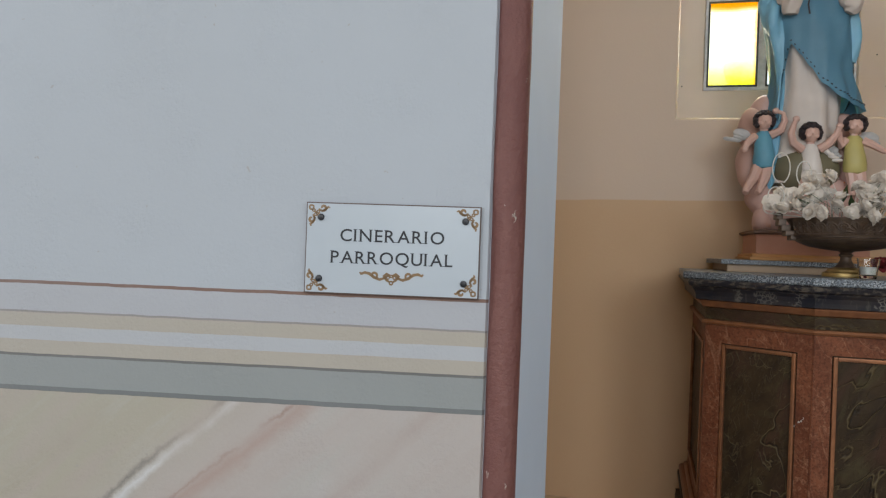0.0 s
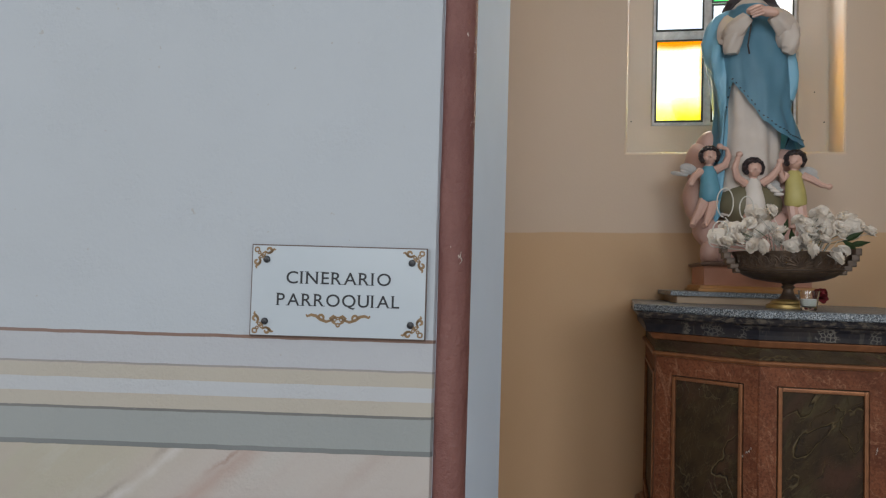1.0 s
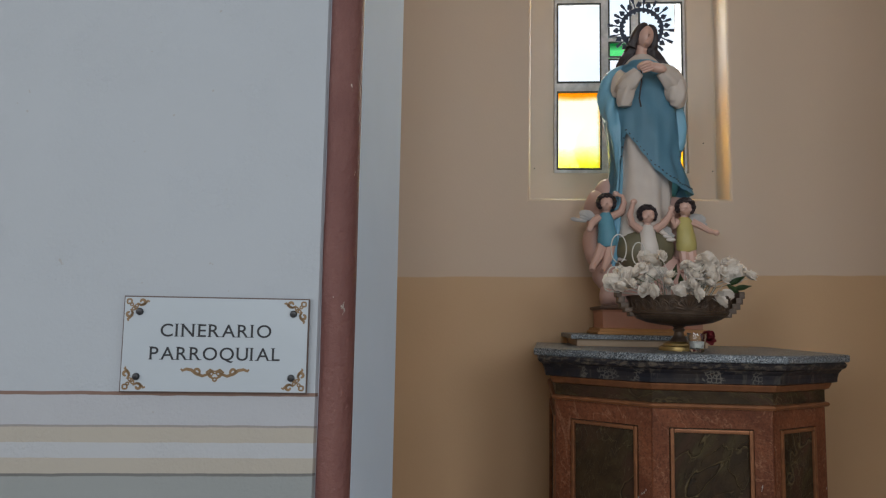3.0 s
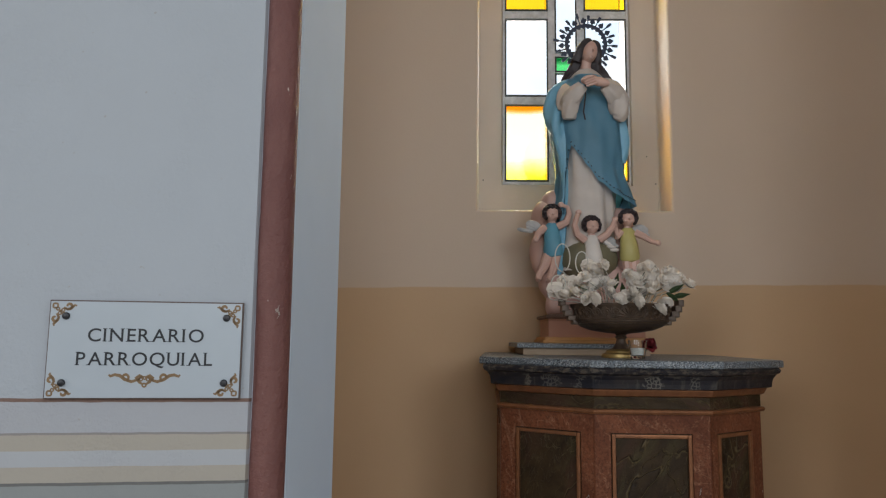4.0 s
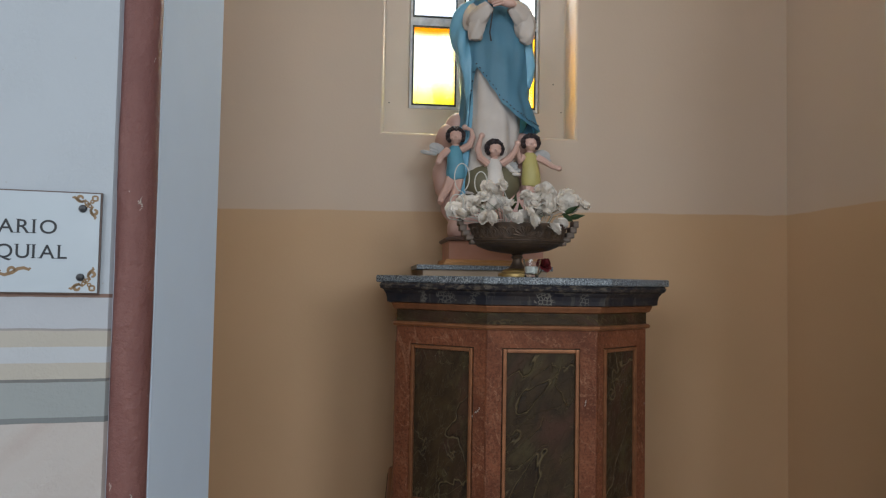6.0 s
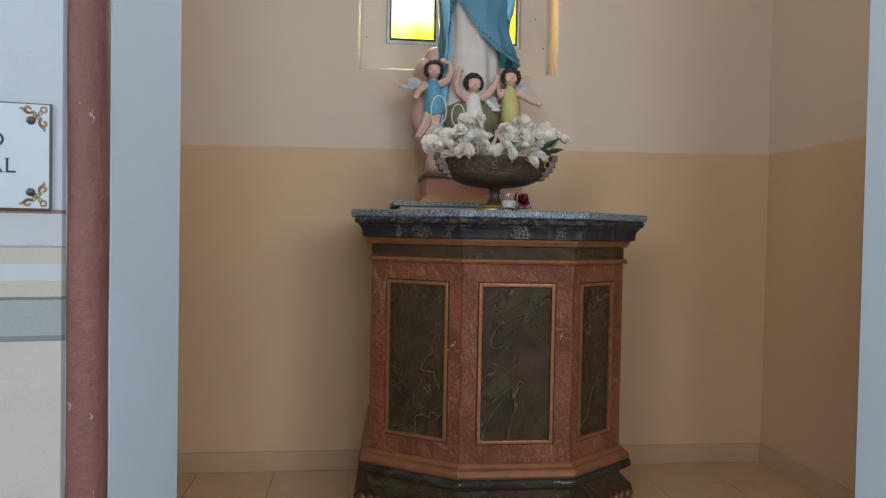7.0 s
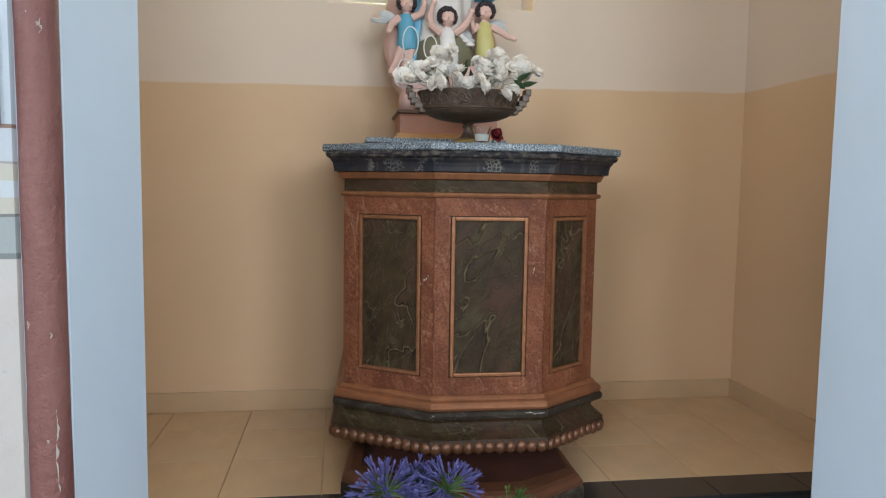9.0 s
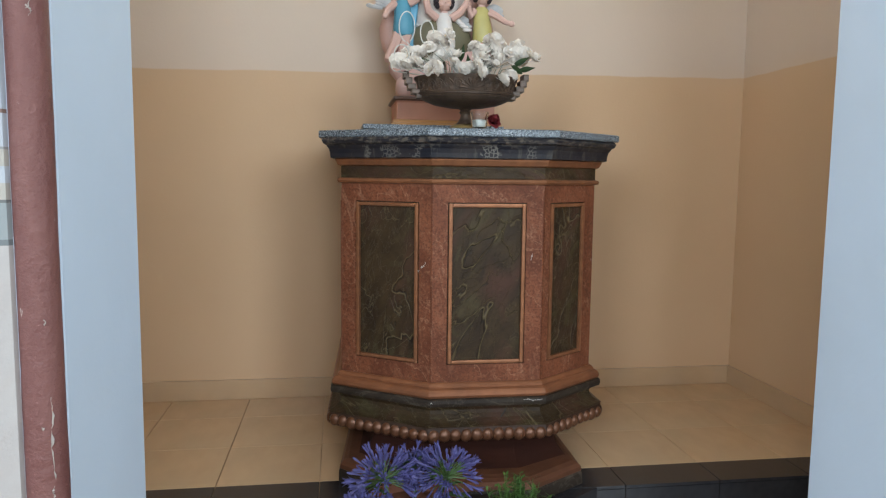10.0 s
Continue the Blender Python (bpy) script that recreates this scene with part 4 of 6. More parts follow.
# ---- statue: one plain mesh ----
def statue():
    C = {k: i for i, k in enumerate(("gown", "mantle", "skin", "hair", "cloud", "olive", "sky", "white", "yellow", "wing", "metal", "trim"))}
    mats = [mat("gown_paint", (0.62, 0.55, 0.50), 0.5, c2=(0.54, 0.47, 0.42), scale=16.0, bump=0.15, stain=(0.36, 0.30, 0.27), stain_scale=9.0),
            mat("mantle_paint", (0.20, 0.45, 0.61), 0.40, c2=(0.17, 0.39, 0.55), scale=14.0, bump=0.15, stain=(0.13, 0.31, 0.45), stain_scale=8.0),
            mat("skin_paint", (0.64, 0.405, 0.335), 0.36, c2=(0.68, 0.45, 0.375), scale=20.0),
            mat("hair_paint", (0.035, 0.026, 0.03), 0.5, scale=60.0, bump=0.5, bscale=160.0),
            mat("cloud_paint", (0.55, 0.345, 0.295), 0.5, c2=(0.60, 0.40, 0.345), scale=8.0, bump=0.15),
            mat("olive_paint", (0.17, 0.15, 0.09), 0.5, scale=16.0),
            mat("angel_blue", (0.12, 0.34, 0.46), 0.45, scale=22.0),
            mat("angel_white", (0.76, 0.70, 0.65), 0.5, scale=22.0),
            mat("angel_yellow", (0.52, 0.45, 0.16), 0.45, scale=22.0),
            mat("wing_paint", (0.52, 0.50, 0.49), 0.5, c2=(0.34, 0.36, 0.38), scale=40.0, bump=0.5, bscale=90.0),
            mat("halo_metal", (0.035, 0.042, 0.065), 0.40, metal=0.6, scale=40.0),
            mat("mantle_trim", (0.045, 0.085, 0.13), 0.5, c2=(0.10, 0.10, 0.07), scale=90.0)]
    bm = bmesh.new()
    Y = 1.535

    def cloth(keys, idx, n=120, rows=90, fold=0.035, kf=9, ph=0.0, twist=3.0):
        z0, z1 = keys[0][0], keys[-1][0]
        grid = []
        for j in range(rows + 1):
            z = z0 + (z1 - z0) * j / rows
            cx, cy, rx, ry = spline(keys, z)
            fade = min(1.0, (z1 - z) / 0.25 + 0.25)
            ring = []
            for i in range(n):
                a = 2 * math.pi * i / n
                f = math.sin(kf * a + twist * z * 6 + ph + 1.3 * math.sin(2 * a + z * 9))
                f = f * 0.7 + 0.5 * noise.noise((math.cos(a) * 3, math.sin(a) * 3, z * 5 + ph))
                k = 1 + fold * fade * f
                ring.append(bm.verts.new((cx + rx * k * math.cos(a), cy + ry * k * math.sin(a), z)))
            grid.append(ring)
        for a, b in zip(grid, grid[1:]):
            for i in range(n):
                bm.faces.new((a[i], a[(i + 1) % n], b[(i + 1) % n], b[i])).material_index = idx

    gown = [(1.33, 0.855, Y, 0.125, 0.095), (1.50, 0.860, Y, 0.110, 0.088), (1.66, 0.868, Y, 0.108, 0.085), (1.82, 0.872, Y, 0.115, 0.085), (1.98, 0.870, Y, 0.108, 0.078),
            (2.07, 0.869, Y, 0.096, 0.064), (2.115, 0.868, Y, 0.062, 0.048), (2.135, 0.868, Y, 0.034, 0.034)]
    cloth(gown, C["gown"], 96, 70, 0.07, 8, 0.4, 0.6)
    edge = [(0.70, 1.38), (0.752, 1.40), (0.768, 1.56), (0.782, 1.72), (0.796, 1.808), (0.824, 1.768), (0.854, 1.724), (0.896, 1.665), (0.959, 1.617), (1.010, 1.596), (1.06, 1.584)]

    mantle = [(1.40, 0.835, Y + 0.01, 0.100, 0.098), (1.50, 0.850, Y, 0.112, 0.102), (1.58, 0.895, Y, 0.158, 0.104), (1.63, 0.892, Y, 0.146, 0.106), (1.72, 0.880, Y, 0.132, 0.106), (1.82, 0.876, Y, 0.140, 0.106),
              (1.90, 0.870, Y, 0.152, 0.106), (1.98, 0.862, Y, 0.166, 0.102), (2.03, 0.867, Y, 0.140, 0.090), (2.07, 0.870, Y, 0.108, 0.074), (2.10, 0.869, Y, 0.072, 0.056), (2.115, 0.868, Y, 0.052, 0.045)]
    cols, rows = 150, 100
    grid = []
    for i in range(cols):
        a = 2 * math.pi * i / cols
        low = 1.44
        if math.sin(a) < 0.35:
            low = 1.60
            for _ in range(14):
                cx, cy, rx, ry = spline(mantle, low)
                low = 0.5 * low + 0.5 * spline(edge, cx + rx * math.cos(a))[0]
        col = []
        for j in range(rows + 1):
            z = low + (2.115 - low) * j / rows
            cx, cy, rx, ry = spline(mantle, z)
            fade = min(1.0, (2.115 - z) / 0.25 + 0.2)
            f = math.sin(7 * a + z * 13 + 1.9 + 1.2 * math.sin(2 * a + z * 8)) * 0.6 + 0.35 * math.sin(15 * a - z * 16 + 0.8 * math.sin(z * 11)) + 0.5 * noise.noise((math.cos(a) * 3, math.sin(a) * 3, z * 5))
            k = 1 + 0.042 * fade * f + 0.012 * math.exp(-j / 2.5)
            col.append(bm.verts.new((cx + rx * k * math.cos(a), cy + ry * k * math.sin(a), z)))
        grid.append(col)
    faces = []
    for i in range(cols):
        p, q = grid[i], grid[(i + 1) % cols]
        for j in range(rows):
            f = bm.faces.new((p[j], q[j], q[j + 1], p[j + 1]))
            f.material_index = C["mantle"]
            faces.append(f)
    # dabs of painted trim along the front edge
    for i in range(cols):
        v = grid[i]
        if math.sin(2 * math.pi * i / cols) < -0.05 and i % 2 == 0 and v[0].co.z > 1.42:
            c = v[4].co
            d = (grid[(i + 1) % cols][4].co - grid[i - 1][4].co).normalized()
            out = Vector((c.x - 0.87, c.y - Y, 0)).normalized()
            w = d.cross(out).normalized()
            o = c + out * 0.0045
            top = [bm.verts.new(o + d * x + w * y) for x, y in ((-0.004, 0), (0, -0.0022), (0.004, 0), (0, 0.0022))]
            base = [bm.verts.new(t.co - out * 0.004) for t in top]
            bm.faces.new(top).material_index = C["trim"]
            for k in range(4):
                bm.faces.new((top[k], top[(k + 1) % 4], base[(k + 1) % 4], base[k])).material_index = C["trim"]
    bmesh.ops.solidify(bm, geom=faces, thickness=0.005)
    # wide sleeves, folded over at the wrists
    for pts, ph in (([(0.806, Y - 0.01, 2.070, 0.022), (0.782, Y - 0.065, 2.02, 0.033), (0.776, Y - 0.10, 1.965, 0.036), (0.800, Y - 0.125, 1.990, 0.034), (0.832, Y - 0.138, 2.026, 0.021)], 0.5),
                    ([(0.925, Y - 0.01, 2.085, 0.026), (0.962, Y - 0.045, 2.045, 0.036), (0.982, Y - 0.080, 1.985, 0.040), (0.952, Y - 0.118, 1.998, 0.036), (0.912, Y - 0.138, 2.026, 0.022)], 2.0),
                    ([(0.806, Y - 0.122, 2.005, 0.024), (0.792, Y - 0.120, 1.965, 0.029), (0.785, Y - 0.112, 1.925, 0.029), (0.784, Y - 0.110, 1.903, 0.022)], 1.0),
                    ([(0.955, Y - 0.115, 2.01, 0.028), (0.972, Y - 0.105, 1.965, 0.038), (0.976, Y - 0.098, 1.925, 0.032), (0.968, Y - 0.096, 1.905, 0.016)], 3.0)):
        draped(bm, pts, C["gown"], 26, 0.75, 5, 0.09, ph)
    draped(bm, [(0.812, Y + 0.0, 2.085, 0.022), (0.764, Y - 0.03, 2.04, 0.034), (0.738, Y - 0.05, 1.97, 0.038), (0.738, Y - 0.065, 1.90, 0.034), (0.755, Y - 0.06, 1.84, 0.026), (0.770, Y - 0.055, 1.76, 0.017), (0.774, Y - 0.05, 1.66, 0.012), (0.768, Y - 0.05, 1.56, 0.012), (0.762, Y - 0.06, 1.46, 0.013), (0.752, Y - 0.06, 1.36, 0.014), (0.745, Y - 0.06, 1.31, 0.006)], C["mantle"], 26, 0.8, 3, 0.20, 0.4)
    draped(bm, [(0.985, Y - 0.06, 1.93, 0.016), (1.000, Y - 0.05, 1.87, 0.020), (1.004, Y - 0.05, 1.81, 0.022), (0.992, Y - 0.05, 1.75, 0.016)], C["mantle"], 20, 0.6, 3, 0.12, 1.0)
    # joined hands, neck, head
    for c, r, t in (((0.853, Y - 0.150, 2.046), (0.034, 0.016, 0.017), (0, -18, 12)), ((0.892, Y - 0.158, 2.034), (0.038, 0.015, 0.018), (0, 16, -10))):
        ball(bm, c, r, C["skin"], t)
    for k in range(4):
        tube(bm, [(0.866 + 0.004 * k, Y - 0.168, 2.053 - 0.009 * k, 0.0055), (0.845 + 0.004 * k, Y - 0.172, 2.045 - 0.009 * k, 0.005), (0.828 + 0.004 * k, Y - 0.168, 2.037 - 0.008 * k, 0.004)], C["skin"], 6)
    tube(bm, [(0.868, Y - 0.004, 2.10, 0.034), (0.866, Y - 0.012, 2.125, 0.024), (0.867, Y - 0.014, 2.150, 0.021), (0.869, Y - 0.016, 2.172, 0.023)], C["skin"], 16)
    tube(bm, [(0.868 + 0.036 * math.cos(q), Y - 0.010 + 0.034 * math.sin(q), 2.108 + 0.006 * math.sin(q), 0.005) for q in (math.pi + math.pi * k / 10 for k in range(11))], C["gown"], 8)
    # the head leans; a brow, nose and chin of one plain surface
    first = len(bm.verts)
    ball(bm, (0, -0.024, 0), (0.0315, 0.036, 0.046), C["skin"], (0, 0, 0), 28, 20)
    ball(bm, (0, -0.046, -0.033), (0.011, 0.011, 0.010), C["skin"], (0, 0, 0), 12, 8)
    tube(bm, [(0, -0.057, 0.012, 0.003), (0, -0.063, 0.0, 0.0042), (0, -0.065, -0.008, 0.0056), (0, -0.056, -0.013, 0.004)], C["skin"], 8)
    ball(bm, (0, 0.004, 0.010), (0.047, 0.048, 0.049), C["hair"], (0, 0, 0), 24, 16, 0.12)
    for k in (-1, 1):
        draped(bm, [(k * 0.004, -0.034, 0.046, 0.008), (k * 0.021, -0.038, 0.034, 0.013), (k * 0.035, -0.030, 0.010, 0.014), (k * 0.041, -0.020, -0.020, 0.017), (k * 0.043, -0.010, -0.048, 0.021)], C["hair"], 14, 0.9, 4, 0.10, k)
    bm.verts.ensure_lookup_table()
    lean = Matrix.Translation((0.873, Y - 0.004, 2.202)) @ Euler((radians(-4), radians(10), radians(14))).to_matrix().to_4x4()
    for v in bm.verts[first:]:
        v.co = lean @ v.co
    for k, spread in ((-1, 0.92), (1, 1.05)):
        draped(bm, [(0.869 + k * 0.036, Y - 0.012, 2.165, 0.020), (0.867 + k * 0.048, Y - 0.006, 2.135, 0.025), (0.867 + k * 0.066 * spread, Y - 0.004, 2.110, 0.026), (0.867 + k * 0.084 * spread, Y - 0.008, 2.085, 0.020), (0.867 + k * 0.092 * spread, Y - 0.012, 2.060, 0.007)], C["hair"], 18, 0.9, 5, 0.12, k * 1.3)
    # rosary cord
    tube(bm, [(0.838, Y - 0.152, 2.055, 0.003), (0.842, Y - 0.135, 1.99, 0.003), (0.836, Y - 0.122, 1.93, 0.003), (0.843, Y - 0.116, 1.90, 0.003)], C["hair"], 5)
    # halo with rays
    hc = Vector((0.878, Y + 0.03, 2.262))
    n = 144
    for r0, r1 in ((0.068, 0.086),):
        rings = [[], [], [], []]
        for i in range(n):
            a = 2 * math.pi * i / n
            for k, (r, dy) in enumerate(((r0 + 0.004 * math.cos(24 * a), -0.002), (r1, -0.002), (r1, 0.002), (r0 + 0.004 * math.cos(24 * a), 0.002))):
                rings[k].append(bm.verts.new(hc + Vector((r * math.cos(a), dy, r * math.sin(a)))))
        for k in range(4):
            for i in range(n):
                f = bm.faces.new((rings[k][i], rings[k][(i + 1) % n], rings[(k + 1) % 4][(i + 1) % n], rings[(k + 1) % 4][i]))
                f.material_index = C["metal"]
    for i in range(26):
        a = radians(-48 + 276 * i / 25)
        u = Vector((math.cos(a), 0, math.sin(a)))
        v = Vector((-math.sin(a), 0, math.cos(a)))
        if i % 2:
            lo, hi, w = 0.084, 0.113, 0.0115
            pts = [(lo, 0.0030), (0.089, 0.0030), (0.094, w), (0.100, w * 0.9), (hi, 0.001)]
        else:
            hi = 0.128 + 0.006 * ((i * 7) % 3 - 1)
            pts = [(0.084, 0.0025), (hi - 0.024, 0.0025), (hi - 0.021, 0.0055), (hi, 0.0055)]
        last = None
        for r, w in pts:
            row = [bm.verts.new(hc + u * r + v * (w * s) + Vector((0, dy, 0))) for s, dy in ((-1, -0.002), (1, -0.002), (1, 0.002), (-1, 0.002))]
            if last:
                for k in range(4):
                    bm.faces.new((last[k], last[(k + 1) % 4], row[(k + 1) % 4], row[k])).material_index = C["metal"]
            last = row
        bm.faces.new(last).material_index = C["metal"]
    # cloud under the figure
    for c, r in (((0.708, Y + 0.02, 1.52), (0.055, 0.06, 0.085)), ((0.742, Y + 0.03, 1.59), (0.050, 0.05, 0.060)), ((0.686, Y, 1.40), (0.042, 0.05, 0.095)), ((0.722, Y - 0.01, 1.29), (0.048, 0.06, 0.080)), ((0.99, Y + 0.03, 1.53), (0.065, 0.05, 0.065)),
                 ((1.00, Y + 0.01, 1.40), (0.060, 0.06, 0.10)), ((0.95, Y, 1.27), (0.09, 0.08, 0.10)), ((0.80, Y, 1.23), (0.10, 0.09, 0.075)), ((0.88, Y, 1.20), (0.15, 0.10, 0.045)), ((0.73, Y - 0.04, 1.20), (0.035, 0.04, 0.045))):
        ball(bm, c, r, C["cloud"], (0, 0, 0), 24, 16, 0.25)
    ball(bm, (0.862, Y - 0.045, 1.375), (0.112, 0.07, 0.085), C["olive"], (0, 0, 0), 24, 14)

    # the three cherubs
    def cherub(x, y, z, dress, tilt, arms, legs, wings):
        first = len(bm.verts)
        h = Vector((x, y, z))
        ball(bm, h, (0.0235, 0.025, 0.028), C["skin"], (0, tilt, 0), 16, 12)
        ball(bm, h + Vector((0, 0.008, 0.009)), (0.0275, 0.026, 0.0275), C["hair"], (0, tilt, 0), 16, 12, 0.25)
        ball(bm, h + Vector((0, -0.0245, -0.004)), (0.0038, 0.0045, 0.0045), C["skin"], (0, 0, 0), 8, 6)
        for k in (-1, 1):
            ball(bm, h + Vector((k * 0.011, -0.0165, -0.009)), (0.0085, 0.007, 0.008), C["skin"], (0, 0, 0), 8, 6)
        for k in range(15):
            q = radians(-34 + 17.8 * k + tilt * 0.5)
            ball(bm, h + Vector((0.0262 * math.cos(q), -0.003 + 0.005 * (k % 2), 0.003 + 0.0250 * math.sin(q))), (0.0095, 0.014, 0.0095), C["hair"], (0, 0, 0), 8, 6, 0.35)
        for k in range(5):
            ball(bm, h + Vector((-0.014 + 0.007 * k, -0.017 - 0.002 * (k % 2), 0.019 + 0.003 * (k % 2))), (0.0065, 0.007, 0.0055), C["hair"], (0, 0, 0), 8, 6, 0.3)
        tube(bm, [(x, y + 0.004, z - 0.02, 0.011), (x, y + 0.006, z - 0.036, 0.013)], C["skin"], 8)
        tube(bm, [(x, y + 0.006, z - 0.031, 0.014), (x, y + 0.006, z - 0.044, 0.026), (x, y + 0.003, z - 0.070, 0.027), (x + 0.002, y - 0.003, z - 0.100, 0.031), (x + 0.003, y - 0.002, z - 0.124, 0.034), (x + 0.005, y + 0.002, z - 0.140, 0.033), (x + 0.005, y + 0.004, z - 0.145, 0.024)], dress, 16, 0.8)
        for pts in arms:
            tube(bm, [(x + a, y + b, z + c, r) for a, b, c, r in pts], C["skin"], 8)
            a, b, c, r = pts[-1]
            ball(bm, (x + a, y + b, z + c), (0.011, 0.009, 0.010), C["skin"], (0, 0, 0), 8, 6)
        for pts in legs:
            tube(bm, [(x + a, y + b, z + c, r) for a, b, c, r in pts], C["skin"], 8)
        for a, c, tr in wings:
            ball(bm, (x + a, y + 0.028, z + c), (0.030, 0.006, 0.018), C["wing"], (0, tr, 0), 14, 8, 0.3)
            for k in range(3):
                ball(bm, (x + a * (1.05 + 0.12 * k), y + 0.026, z + c - 0.008 * k - 0.004), (0.018, 0.005, 0.007), C["wing"], (0, tr - 8 * k, 0), 10, 6)
        bm.verts.ensure_lookup_table()
        pivot = Vector((x, y, z - 0.06))
        for v in bm.verts[first:]:
            v.co = pivot + (v.co - pivot) * 1.10

    ya = Y - 0.085
    cherub(0.720, ya + 0.01, 1.538, C["sky"], 8, [[(0.020, 0, -0.045, 0.014), (0.048, -0.008, -0.030, 0.013), (0.058, -0.01, 0.0, 0.010), (0.052, -0.012, 0.022, 0.007), (0.030, -0.014, 0.030, 0.006)], [(-0.024, 0, -0.048, 0.014), (-0.048, -0.01, -0.070, 0.012), (-0.058, -0.02, -0.092, 0.009)]],
           [[(-0.012, 0, -0.14, 0.018), (-0.026, -0.005, -0.18, 0.017), (-0.045, 0, -0.215, 0.012), (-0.050, -0.01, -0.23, 0.010)], [(0.014, 0, -0.14, 0.018), (0.004, -0.012, -0.185, 0.016), (-0.010, -0.012, -0.222, 0.011), (-0.018, -0.02, -0.23, 0.009)]], [(-0.060, -0.036, 24)])
    cherub(0.866, ya - 0.012, 1.490, C["white"], -2, [[(-0.024, 0, -0.050, 0.014), (-0.052, -0.008, -0.030, 0.013), (-0.060, -0.012, 0.0, 0.011), (-0.052, -0.014, 0.030, 0.008), (-0.047, -0.014, 0.044, 0.006)], [(0.024, 0, -0.048, 0.014), (0.050, -0.008, -0.030, 0.013), (0.068, -0.012, -0.004, 0.010), (0.076, -0.014, 0.022, 0.007)]],
           [[(-0.012, 0, -0.14, 0.018), (-0.018, -0.01, -0.18, 0.016), (-0.020, -0.004, -0.22, 0.011)], [(0.016, 0, -0.14, 0.018), (0.016, -0.01, -0.18, 0.016), (0.020, 0.0, -0.22, 0.011)]], [(-0.055, -0.045, 16), (0.062, -0.050, -10)])
    cherub(1.006, ya + 0.01, 1.522, C["yellow"], -10, [[(0.024, 0, -0.048, 0.014), (0.050, -0.008, -0.062, 0.012), (0.076, -0.014, -0.080, 0.009), (0.096, -0.02, -0.086, 0.007)], [(-0.024, 0, -0.046, 0.014), (-0.038, -0.006, -0.062, 0.012), (-0.044, -0.012, -0.044, 0.010), (-0.048, -0.014, -0.026, 0.007)]],
           [[(-0.006, 0, -0.14, 0.018), (-0.004, -0.01, -0.18, 0.016), (-0.004, -0.004, -0.215, 0.011)], [(0.018, 0, -0.14, 0.018), (0.022, -0.008, -0.18, 0.016), (0.018, 0.0, -0.215, 0.011)]], [(0.050, -0.034, 4)])
    # draped white cloth beside the middle cherub
    for k in range(4):
        ball(bm, (0.915 + 0.012 * k, Y - 0.09, 1.440 - 0.011 * k), (0.020, 0.010, 0.008), C["white"], (0, 35 - 12 * k, 0), 12, 8, 0.3)
    return single("religious_statue", bm, mats, "painted statue in blue mantle above three cherubs", "statue", "", True)


statue()


